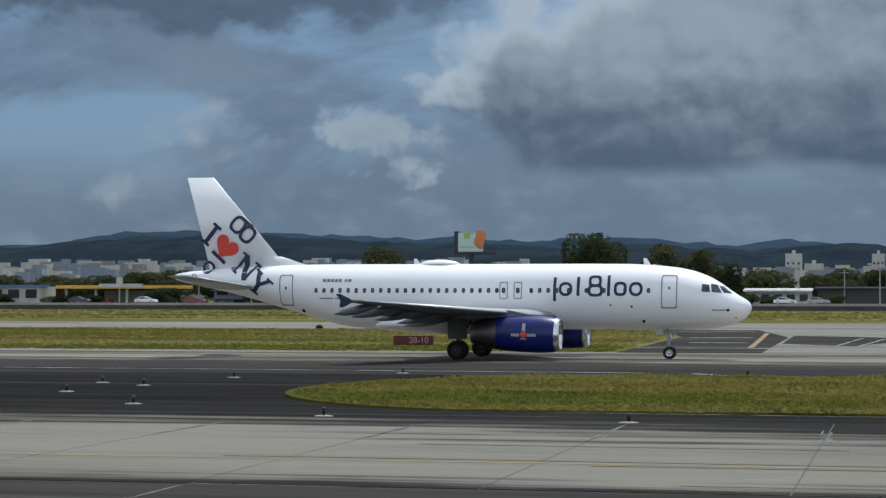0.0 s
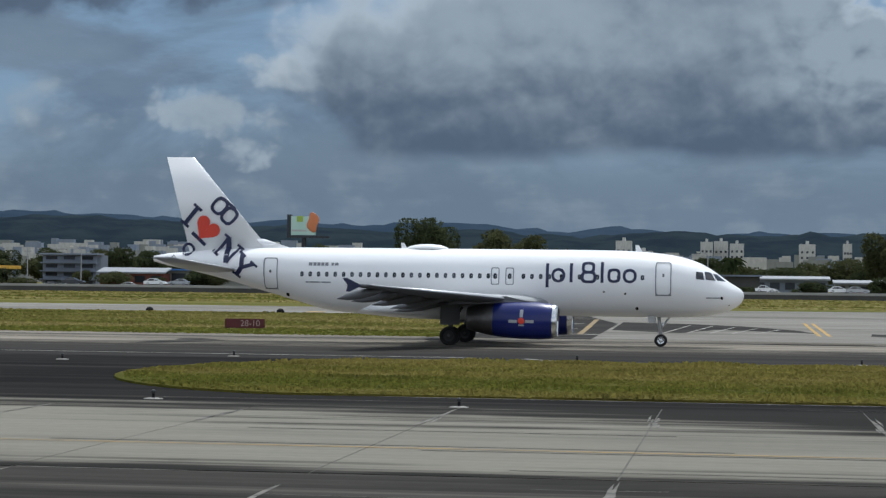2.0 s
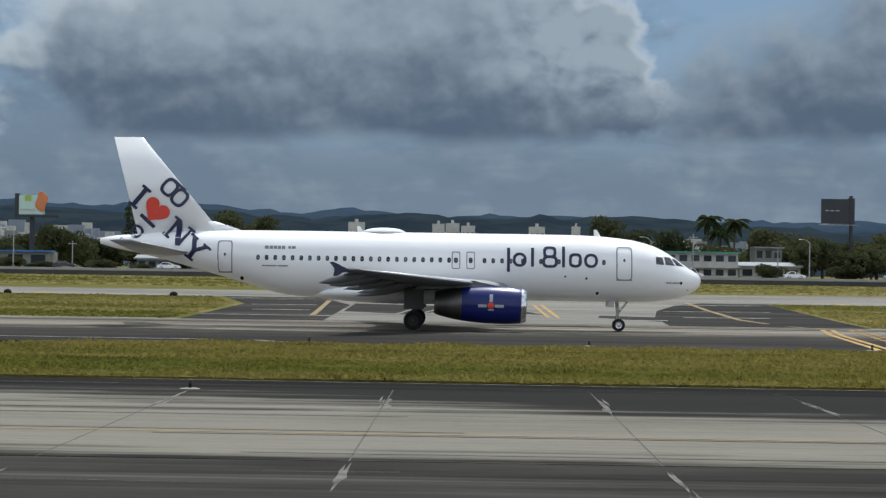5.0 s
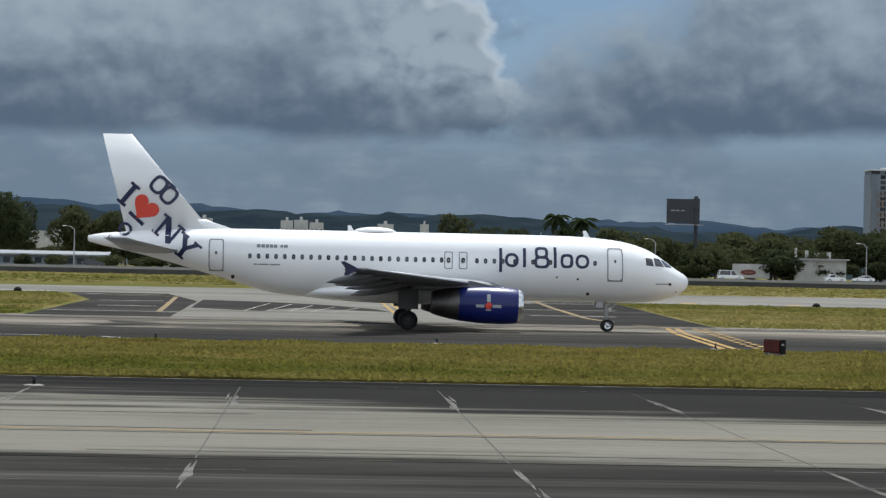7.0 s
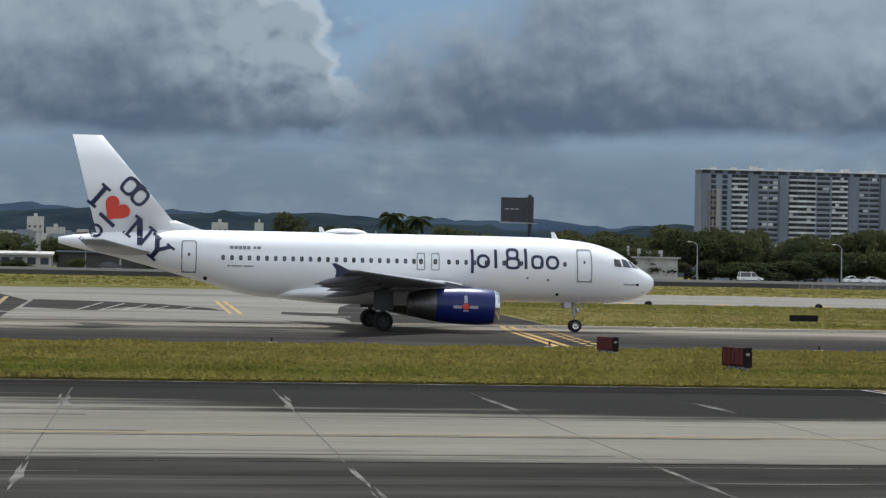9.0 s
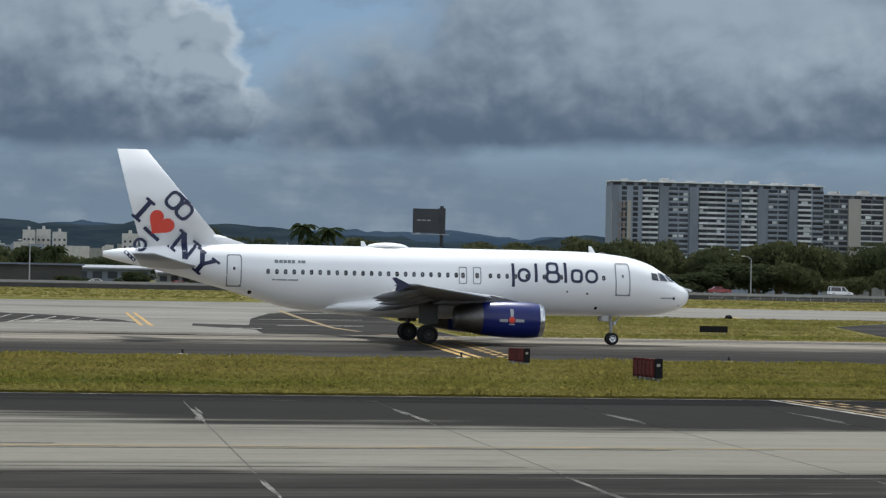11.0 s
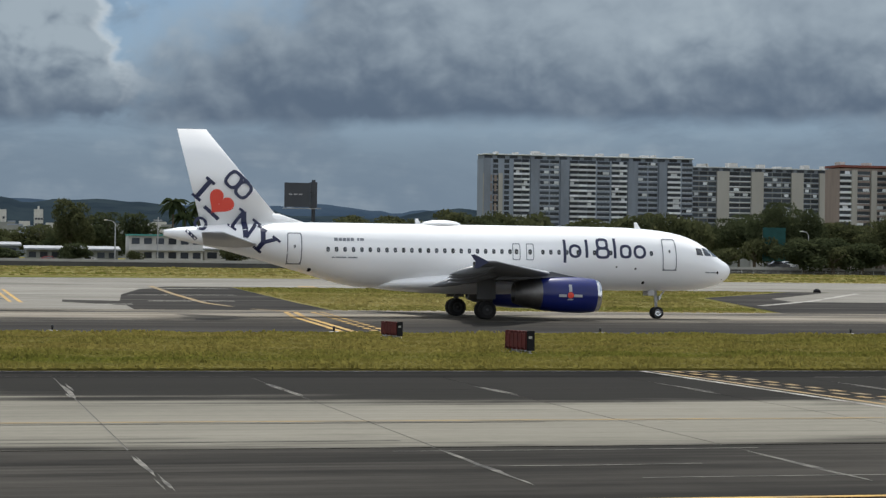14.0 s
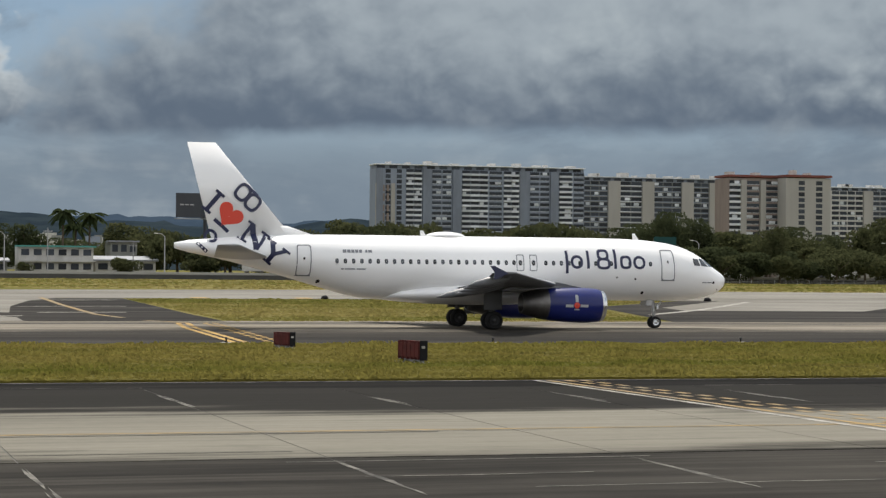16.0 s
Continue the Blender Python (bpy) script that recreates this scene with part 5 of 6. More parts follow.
def car(name, material, label, tall=1.42, length=4.5):
    ob = thing(name, label, "car")
    L = length / 2
    van = tall > 1.6
    low = [(-L, 0.3), (-L, 0.78), (-L + 0.1, 0.92), (L - 1.25, 0.95), (L - 0.3, 0.8), (L, 0.62), (L, 0.3)]
    bm = loft([[(x, y, z) for x, z in low] for y in (-0.85, -0.8, 0.8, 0.85)][0:4])
    part("body", bm, material, ob)
    r0, r1, w1, w0 = (-L + 0.1, -L + 0.35, L - 1.9, L - 1.1) if van else (-L + 0.5, -L + 1.1, L - 2.2, L - 1.3)
    glass = [(r0, 0.9), (r1, tall - 0.06), (w1, tall - 0.06), (w0, 0.9)]
    part("glass", loft([[(x, y * (0.97 if z < 1 else 0.82), z) for x, z in glass] for y in (-0.8, 0.8)]), M["pane"], ob, "dark car windows")
    part("roof", loft([[(x, y, z) for x, z in ((r1 - 0.1, tall - 0.1), (r1 + 0.1, tall), (w1 - 0.1, tall), (w1 + 0.15, tall - 0.1))] for y in (-0.68, 0.68)]), material, ob)
    for p, q in (((r1, tall - 0.07), (r0, 0.9)), ((w1, tall - 0.07), (w0, 0.9)), ((0.0, tall - 0.07), (0.0, 0.9))):
        for y in (-1, 1):
            part("pillar", tube(bmesh.new(), (p[0], y * 0.67, p[1]), (q[0], y * 0.79, q[1]), 0.06, seg=6), material, ob)
    for x in (-L + 0.85, L - 0.9):
        for y in (-0.76, 0.76):
            o = part("wheel", wheel_mesh(0.32, 0.22), M["tyre"], ob, "", True)
            o.matrix_basis = pose(x, y, 0.32)
            part("rim", rim_mesh(0.32, 0.23), M["lip"], o, "", True)
    return ob


build_highway()

# ---- distance: hills, town, trees ----


def ridge(name, y, width, base, amp, seed, material, label, step):
    n = int(width * 2 / step)
    verts, faces = [], []
    noise.seed_set(seed)
    for j, (dy, k) in enumerate(((-500, 0.0), (-350, 0.45), (-180, 0.8), (0, 1.0), (200, 0.0))):
        for i in range(n + 1):
            x = -width + i * step
            h = base * float(np.interp(x / y, (-0.25, -0.08, 0.1, 0.4), (1.08, 1.0, 0.86, 0.86))) + amp * noise.fractal(Vector((x / 900, seed, 0)), 1.0, 2.0, 5) + amp * 0.35 * noise.fractal(Vector((x / 150, seed + 5, j * 0.7)), 0.9, 2.0, 4)
            bump = 4 * noise.noise(Vector((x / 40, j * 3.1, seed))) + 3.5 * noise.noise(Vector((x / 13, j * 5.3, seed + 2))) if 0 < k else 0
            verts.append((x, y + dy + 60 * noise.noise(Vector((x / 300, j, seed))), 2.0 + max(0, h * k + bump)))
    for j in range(4):
        for i in range(n):
            a = j * (n + 1) + i
            faces.append((a, a + 1, a + n + 2, a + n + 1))
    return tagged(part(name, (verts, [], faces), material, None, "", True), label, "hills", kind="structure")


# ridges whose colours carry the haze of distance
ridge("hills_far", 4450, 4400, 126, 26, 3, M["hill_far"], "ridge of far hills tinted blue by painted haze", 22)
ridge("hills_near", 3300, 3600, 92, 22, 9, M["hill"], "dark wooded hills behind the town, tinted navy by painted haze", 16)


def tower(az, width, y, el, label, twin=1):
    x, top = y * math.tan(radians(az)), EYE + y / math.cos(radians(az)) * math.tan(radians(el))
    ob = thing("tower_block", label, "building", "far tower blocks", (x, y, 2.0))
    h = top - 2.0
    part("wall", box(0, width, 0, 18, -0.5, h), M["plaster"], ob)
    part("lift_house", box(width * 0.4, width * 0.6, 5, 12, h, h + 3.5), M["plaster"], ob)
    n = max(3, int(width / 5))
    first = None
    for i in range(n):
        for f in range(int(h / 6) - 1):
            m = pose(width * (i + 0.5) / n, -0.05, 4 + 6 * f)
            if first is None:
                first = part("window", box(-1.1, 1.1, -0.12, 0.2, 0, 2.4), M["window"], ob)
                first.matrix_basis = m
            else:
                again(first, m)
    return ob


tower(-3.25, 17, 2300, 1.25, "pale concrete tower block in the far town")
tower(-0.98, 13, 2300, 1.24, "pale grey tower block of a row")
tower(-0.62, 15, 2320, 1.26, "taller pale tower block of a row")
tower(-0.2, 15, 2290, 1.20, "pale grey tower block of a row")
tower(1.64, 17, 2300, 1.20, "pale tower block above the trees")
tower(2.8, 9, 2350, 1.22, "slim pale tower block")
tower(-2.75, 20, 2350, 0.98, "low pale block in the far town")


def far_town():
    rng = random.Random(11)
    bm = bmesh.new()
    for i in range(420):
        y = rng.uniform(1800, 2700)
        az = rng.uniform(-27, 8) if rng.random() < 0.8 else rng.uniform(-27, -13)
        x = y * math.tan(radians(az))
        z = 20 + (y - 1800) / 900 * 30 * (1 if az < -10 else 0.62)
        w, d, h = rng.uniform(7, 22), rng.uniform(8, 12), rng.uniform(4, 10)
        block(bm, x, x + w, y, y + d, z - 30, z + h, mat=rng.choice((0, 0, 1, 2, 2)))
    o = part("far_town", bm, [M["plaster"], M["facade_beige"], M["facade"]], None, "", kind="stuff")
    return tagged(o, "far town of low white and grey houses", "houses")


far_town()


def bushy(seed, spread, height, count, leaf, wide=1.0):
    """Leaf clumps of a crown of the given half width and height, above z = 0."""
    rng = np.random.default_rng(seed)
    k = 9
    cx = rng.uniform(-0.7, 0.7, (k, 2)) * spread
    cz = height * rng.uniform(0.35, 0.8, k)
    cr = rng.uniform(0.32, 0.52, k) * spread
    cx[0], cz[0], cr[0] = (0, 0), height * 0.62, spread * 0.6
    pick = rng.integers(0, k, count)
    d = rng.normal(size=(count, 3))
    d /= np.linalg.norm(d, axis=1)[:, None]
    r = cr[pick] * rng.uniform(0.72, 1.06, count)
    P = np.stack([cx[pick, 0], cx[pick, 1], cz[pick]], 1) + d * r[:, None] * np.array([wide, wide, height / spread * 0.55])
    P[:, 2] = np.clip(P[:, 2], height * 0.1, height)
    a, b = rng.normal(size=(count, 3)), rng.normal(size=(count, 3))
    s = (leaf * rng.uniform(0.5, 1.3, count))[:, None]
    a, b = a / np.linalg.norm(a, axis=1)[:, None] * s, b / np.linalg.norm(b, axis=1)[:, None] * s
    V = np.stack([P - a, P - b * 0.6, P + a, P + b * 0.6], 1).reshape(-1, 3)
    return V.tolist(), [], np.arange(count * 4).reshape(-1, 4).tolist()


def tree_kind(seed, spread, height, material, label, count=2600):
    ob = thing("tree", label, "tree", "roadside trees")
    bm = tube(bmesh.new(), (0, 0, -0.5), (0.2, 0, height * 0.4), 0.38, 0.24, 8)
    rng = random.Random(seed)
    for i in range(5):
        a = i * 1.26 + rng.random()
        tube(bm, (0.1, 0, height * (0.25 + 0.05 * i)), (spread * 0.55 * math.cos(a), spread * 0.55 * math.sin(a), height * (0.5 + 0.07 * i)), 0.16, 0.05, 6)
    part("trunk", bm, M["bark"], ob)
    part("crown", bushy(seed, spread, height, count, 0.42), material, ob)
    return ob


KINDS = [tree_kind(1, 8.0, 15.0, M["leaf"], "broad dark green tree behind the highway", 6500), tree_kind(2, 6.0, 13.0, M["leaf_b"], "rounded olive green tree behind the highway", 4800),
         tree_kind(3, 5.0, 9.0, M["leaf"], "small dark bushy tree by the road", 3400), tree_kind(4, 6.5, 8.0, M["leaf_b"], "low spreading olive green tree", 3800)]


def set_tree(kind, az, y, el, width, used={}):
    ob = KINDS[kind]
    x = y * math.tan(radians(az))
    top = EYE + y / math.cos(radians(az)) * math.tan(radians(el))
    hgt, spr = ((15.0, 8.0), (13.0, 6.0), (9.0, 5.0), (8.0, 6.5))[kind]
    z0 = rise(y)
    m = Matrix.LocRotScale((x, y, z0), Euler((0, 0, az * 7.3 + y)), (width / 2 / spr, width / 2 / spr, (top - z0) / hgt))
    if kind not in used:
        used[kind] = ob
        ob.matrix_basis = m
        return ob
    o = copy_thing(ob, pose(0, 0, 0))
    o.matrix_basis = m
    return o


for row in ((0, -8.5, 480, 1.77, 15.5), (0, -8.0, 492, 1.55, 12), (1, -6.4, 480, 1.50, 13), (1, -5.6, 484, 1.36, 11), (2, -4.8, 470, 1.0, 8), (1, -14.0, 480, 1.42, 13), (3, -11.0, 475, 1.05, 12),
            (1, 3.75, 470, 1.50, 10), (0, 4.6, 500, 1.15, 12), (2, 5.5, 480, 1.15, 9), (0, -18.4, 520, 0.85, 10), (2, -16.6, 500, 0.9, 9)):
    set_tree(*row)
rng = random.Random(21)
# woods behind the town's edge and the long tree line
for az in np.arange(-25, 9, 0.62):
    set_tree(rng.choice((0, 1, 2, 3)), az + rng.uniform(-0.3, 0.3), rng.uniform(520, 640), rng.uniform(0.45, 0.85), rng.uniform(12, 19))
for az in np.arange(8.4, 33, 0.62):
    set_tree(rng.choice((1, 1, 0, 3)), az + rng.uniform(-0.3, 0.3), rng.uniform(455, 520), rng.uniform(0.85, 1.22) + (0.12 if az > 12.5 else 0), rng.uniform(12, 19))
for az in np.arange(10.0, 33, 0.8):
    set_tree(rng.choice((2, 3)), az + rng.uniform(-0.3, 0.3), rng.uniform(446, 452), rng.uniform(0.35, 0.8), rng.uniform(10, 15))
for row in ((0, 22.6, 455, 1.62, 13), (0, 23.4, 460, 1.45, 11), (1, 13.9, 470, 1.35, 11), (1, 25.4, 440, 1.25, 10), (1, 28.5, 445, 1.5, 11)):
    set_tree(*row)
for az in np.arange(23.4, 34, 0.75):
    # thicket on the bank, in front of the road
    set_tree(rng.choice((2, 3)), az, rng.uniform(400, 403), rng.uniform(0.25, 0.75), rng.uniform(9, 14))

for az in list(np.arange(-25, -3, 1.15)) + list(np.arange(-2, 10, 1.9)):
    # hedges and bushes along the service road
    set_tree(rng.choice((2, 3)), az + rng.uniform(-0.5, 0.5), rng.uniform(442.5, 444.5), rng.uniform(0.02, 0.32), rng.uniform(4, 9))


def palm(az, y, el, seed):
    x, top = y * math.tan(radians(az)), EYE + y * math.tan(radians(el))
    ob = thing("palm_tree", "tall palm with drooping dark fronds", "palm tree", "palms", (x, y, rise(y)))
    h = top - rise(y) - 1.6
    part("trunk", tube(bmesh.new(), (0, 0, -0.3), (0.3, 0, h), 0.28, 0.18, 8), M["bark"], ob)
    rng = random.Random(seed)
    for i in range(30):
        a, lift, L = i * 2.399, rng.uniform(-0.5, 1.3), rng.uniform(2.8, 4.4)
        verts, faces = [], []
        for k in range(8):
            s = k / 7
            r, z = L * s, h + lift * 2.2 * s - 2.9 * s * s
            w = 0.85 * (1 - s) ** 0.6 * (0.35 + s) + 0.05
            c, q = math.cos(a), math.sin(a)
            verts += [(0.3 + r * c - q * w, r * q + c * w, z - w * 0.7), (0.3 + r * c, r * q, z), (0.3 + r * c + q * w, r * q - c * w, z - w * 0.7)]
            if k:
                b = 3 * k
                faces += [(b - 3, b - 2, b + 1, b), (b - 2, b - 1, b + 2, b + 1)]
        part("frond", (verts, [], faces), M["palm"], ob)


palm(6.42, 470, 1.70, 1)
palm(7.12, 472, 1.62, 2)
palm(6.75, 480, 1.35, 3)
palm(-0.2, 500, 0.95, 4)

# ---- buildings across the highway ----


def block_of_flats(name, label, az0, az1, y, el, floors, sections, wall, depth=14, tilt=0.0):
    x0, x1 = y * math.tan(radians(az0)), y * math.tan(radians(az1))
    top = EYE + y / math.cos(radians(az0)) * math.tan(radians(el))
    W, Hh = x1 - x0, top - 2.0
    ob = thing(name, label, "apartment building", "apartment blocks", (x0, y, 2.0), tilt)
    part("wall", box(0, W, 0, depth, -0.5, Hh - 3.2 if wall not in ("facade_pink", "facade_cream") else Hh - 2.0), M[wall], ob)
    red = wall in ("facade_pink", "facade_cream")
    part("roof", box(-0.4, W + 0.4, -0.9, depth, Hh - 1.0 if not red else Hh - 1.6, Hh - 0.4, bevel=0.06), M["spandrel" if not red else "brick"], ob, "pale roof slab" if not red else "brick-red roof parapet")
    if not red:
        part("roof_storey", box(0.3, W - 0.3, 0.5, depth, Hh - 3.3, Hh - 0.9), M["facade_dark"], ob, "dark set-back top storey")
        n = int(W / 7)
        pane = part("top_window", box(0.5, 5.2, 0.36, 0.6, Hh - 2.9, Hh - 1.2), M["window"], ob)
        for i in range(1, n):
            again(pane, pose(i * W / n, 0, 0))
    fh = (Hh - 3.4) / floors
    made = {}
    rng = random.Random(int(az0 * 10))
    for s0, s1, kind in sections:
        a, b = s0 * W, s1 * W
        if kind == "pier":
            part("pier", box(a, b, -1.3, 0.3, -0.5, Hh - 3.0, bevel=0.05), M["facade_dark" if wall == "facade" else "facade_cream"], ob, "tall plain pier")
            continue
        n = max(1, round((b - a) / 6.2))
        for i in range(n):
            p, q = a + (b - a) * i / n, a + (b - a) * (i + 1) / n
            for f in range(floors // 4, floors):
                z = 0.2 + fh * f
                key = (kind, round(q - p, 2))
                m = pose(p, 0, z)
                w = q - p
                if kind == "balcony":
                    bits = (("balcony", box(0.12, w - 0.12, -1.35, -0.05, 0.0, 1.15, bevel=0.04), "spandrel"), ("window", box(0.14, w - 0.14, -0.12, 0.1, 1.2, fh - 0.08), "window"))
                elif kind == "window":
                    bits = (("window", box(0.3, w - 0.3, -0.12, 0.1, 1.0, fh - 0.25), "window"), ("sill", box(0.4, w - 0.4, -0.25, -0.02, 0.78, 0.95), "spandrel"))
                elif kind == "slot":
                    bits = (("window", box(w * 0.28, w * 0.72, -0.1, 0.1, 0.6, fh - 0.3), "window"),)
                else:
                    bits = (("window", box(0.2, w - 0.2, -0.1, 0.1, 0.95, fh - 0.15), "window"), ("spandrel", box(0.1, w - 0.1, -0.35, -0.02, 0.35, 0.85), "facade" if rng.random() < 0.6 else "spandrel"))
                if kind != "slot" and rng.random() < 0.24:
                    # a drawn shutter over part of the opening
                    k = ("shutter", round(w, 2))
                    at_ = pose(p + rng.choice((0.0, w * 0.22, w * 0.4)), 0, z)
                    if k in made:
                        again(made[k], at_)
                    else:
                        made[k] = part("shutter", box(0.35, w * 0.5, -0.3, -0.14, 1.2, fh - 0.3), M["spandrel"], ob)
                        made[k].matrix_basis = at_
                for nm, bm, mt in bits:
                    if (key, nm) in made:
                        bm.free()
                        again(made[(key, nm)], m)
                    else:
                        o = part(nm, bm, M[mt], ob)
                        o.matrix_basis = m
                        made[(key, nm)] = o
    huts = max(1, int(W / 11))
    for i in range(huts):
        x = 0.5 + (W - 6) * (i + 0.8 * rng.random()) / huts
        part("roof_hut", box(x, x + rng.uniform(1.5, 6), 3, 9, Hh - 0.6, Hh + rng.uniform(0.4, 2.4)), M["plaster"], ob)
    return ob


flats = block_of_flats("apartment_block", "long grey apartment block with white balconies", 14.79, 20.42, 1150, 2.92, 20,
               ((0.0, 0.03, "pier"), (0.03, 0.135, "slot"), (0.14, 0.215, "balcony"), (0.218, 0.26, "pier"), (0.262, 0.358, "window"), (0.36, 0.402, "pier"), (0.405, 0.53, "balcony"), (0.535, 0.60, "window"),
                (0.605, 0.68, "balcony"), (0.682, 0.73, "pier"), (0.732, 0.83, "window"), (0.832, 0.872, "pier"), (0.875, 0.94, "balcony"), (0.945, 1.0, "window")), "facade")
# the end bay: cream panels with brick-red marks
for x0, x1 in ((-0.3, 3.4), (8.6, 11.0)):
    part("end_panel", box(x0, x1, -0.9, 0.1, -0.5, 51.0, bevel=0.05), M["facade_cream"], flats, "cream end panel")
for x in (3.6, 6.2):
    for i in range(5):
        part("red_mark", box(x, x + 1.3, -0.6, -0.1, 24.0 + 5.6 * i, 27.6 + 5.6 * i + 0.8 * (i % 2)), M["facade_pink"], flats, "brick-red panel")
block_of_flats("apartment_block", "beige apartment block with tall piers", 20.35, 25.6, 1230, 2.62, 18,
               ((0.0, 0.13, "strip"), (0.13, 0.19, "pier"), (0.19, 0.30, "strip"), (0.30, 0.36, "pier"), (0.36, 0.50, "strip"), (0.50, 0.56, "pier"), (0.56, 0.64, "strip"), (0.64, 0.7, "pier"), (0.7, 1.0, "strip")), "facade_beige")
block_of_flats("apartment_block", "brown apartment block with a brick-red parapet", 24.3, 25.76, 1010, 2.68, 17,
               ((0.0, 0.2, "balcony"), (0.2, 0.3, "pier"), (0.3, 0.55, "window"), (0.55, 0.65, "pier"), (0.65, 0.9, "window"), (0.9, 1.0, "pier")), "facade_pink", 18)
block_of_flats("apartment_block", "cream gable end with narrow windows", 25.8, 26.98, 1000, 2.68, 17, ((0.2, 0.5, "slot"), (0.58, 0.9, "slot")), "facade_cream", 18)
block_of_flats("apartment_block", "white apartment block farther off", 27.0, 31.0, 1300, 2.36, 17, ((0.0, 0.2, "window"), (0.2, 0.26, "pier"), (0.26, 0.6, "strip"), (0.6, 0.66, "pier"), (0.66, 1, "strip")), "plaster")


def billboards():
    y = 455
    at = lambda az, el, yy=y: (yy * math.tan(radians(az)), EYE + yy / math.cos(radians(az)) * math.tan(radians(el)))
    # painted board with cut-out figures
    x0, zt = at(-12.05, 1.84)
    x1, _ = at(-11.2, 1.96)
    b = thing("billboard", "pale green billboard with an orange cut-out", "billboard", loc=(x0, y, 2.1))
    h = zt - 2.1
    part("post", tube(bmesh.new(), (3.0, 0.8, -0.5), (3.0, 0.8, h - 4.5), 0.55, seg=14), M["screen"], b)
    part("deck", box(-0.6, 8.6, -0.6, 1.4, h - 5.0, h - 4.5, bevel=0.05), M["screen"], b)
    part("side_board", box(-0.6, 0.3, -0.2, 1.2, h - 4.8, h + 0.1), M["screen"], b, "dark board seen from the edge")
    part("face", box(0.3, 5.8, -0.3, 0.1, h - 4.4, h - 0.3, bevel=0.05), M["teal"], b, "pale green painted face")
    bm = bmesh.new()
    bmesh.ops.create_uvsphere(bm, u_segments=18, v_segments=12, radius=1)
    for v in bm.verts:
        v.co = (5.2 + v.co.x * 1.25 + 0.25 * math.sin(v.co.z * 4), -0.4 + v.co.y * 0.18, h - 1.6 + v.co.z * 2.2)
    part("cut_out", bm, M["orange"], b, "orange rounded cut-out shape", True)
    part("panel", box(1.6, 3.0, -0.36, -0.3, h - 1.5, h - 0.2, bevel=0.02), M["lime"], b, "lime green patch")
    part("panel", box(0.5, 3.8, -0.36, -0.3, h - 3.6, h - 3.2), M["plaster"], b, "white band")
    # unlit dark board with a second one behind
    x0, zt = at(9.42, 2.04)
    x1, zb = at(10.12, 1.38)
    b = thing("billboard", "dark unlit billboard on a single post", "billboard", loc=(x0, y, 2.1))
    w, h, hb = x1 - x0, zt - 2.1, zb - 2.1
    part("face", box(0, w, -0.2, 0.15, hb, h, bevel=0.05), M["screen"], b, "dark blank face")
    part("post", tube(bmesh.new(), (w + 0.9, 1.2, -0.5), (w + 0.9, 1.2, h + 0.7), 0.42, seg=12), M["screen"], b)
    part("back_board", box(w + 0.3, w + 1.6, 0.6, 3.0, hb - 0.1, h + 0.2), M["screen"], b)
    part("arm", box(w - 0.1, w + 1.2, 0.2, 0.6, h - 2.2, h - 1.9), M["screen"], b)
    part("walkway", box(-0.3, w + 2.2, -0.9, 0.3, hb - 0.35, hb - 0.2), M["pole"], b)
    for i in range(3):
        part("bar", box(0.9 + 1.1 * i, 1.7 + 1.1 * i, -0.24, -0.2, (h + hb) / 2, (h + hb) / 2 + 0.25), M["pole"], b, "grey bar of writing")
    # small white poster board by the road
    x0, zt = at(11.2, 0.33, 444)
    b = thing("billboard", "small white poster board with a red figure", "billboard", loc=(x0, 444, 2.1))
    part("face", box(0, 8, -0.1, 0.1, 1.2, zt - 2.1, bevel=0.03), M["plaster"], b)
    bm = ring(bmesh.new(), 3.4, 2.4, 1.7, 0.6, 0.58, 20)
    for v in bm.verts:
        v.co.y = -0.12
    part("figure", bm, M["brick"], b, "dull red blot")
    for x in (0.6, 7.4):
        part("post", tube(bmesh.new(), (x, 0.2, -0.3), (x, 0.2, 3), 0.1, seg=8), M["pole"], b)
    # teal netting among the trees
    x0, zt = at(22.3, 0.98, 447)
    b = thing("netting", "teal green netting hung among trees", "netting", loc=(x0, 447, 2.1))
    part("net", box(0, 5.5, 0, 0.15, 2.2, zt - 2.1, bevel=0.04), M["teal_net"], b)
    for x in (0.1, 5.4):
        part("post", tube(bmesh.new(), (x, 0.2, -0.3), (x, 0.2, zt - 2.1), 0.09, seg=8), M["pole"], b)


billboards()


def shed(name, label, az0, az1, y, z1, wall, roof, floors=1, windows=0, gap=0.0, pitch=0.0):
    x0, x1 = y * math.tan(radians(az0)), y * math.tan(radians(az1))
    w = x1 - x0
    ob = thing(name, label, "building", "", (x0, y, 2.1))
    h = z1 - 2.1
    part("wall", box(0, w, 0, 9, -0.3, h), M[wall], ob)
    bm = loft([[(-0.5, -1.0, h), (w + 0.5, -1.0, h), (w + 0.5, 4.5, h + pitch), (-0.5, 4.5, h + pitch)], [(-0.5, -1.0, h + 0.35), (w + 0.5, -1.0, h + 0.35), (w + 0.5, 4.5, h + pitch + 0.35), (-0.5, 4.5, h + pitch + 0.35)]])
    part("roof", bm, M[roof], ob)
    for f in range(floors):
        fh = h / floors
        for i in range(windows):
            a, b = w * (i + 0.18) / windows, w * (i + 0.82) / windows
            part("window", box(a, b, -0.1, 0.1, fh * f + fh * 0.42, fh * f + fh * 0.85), M["window"], ob)
        if f:
            part("ledge", box(-0.3, w + 0.3, -1.2, 0, fh * f - 0.1, fh * f + 0.15), M[wall], ob)
    return ob


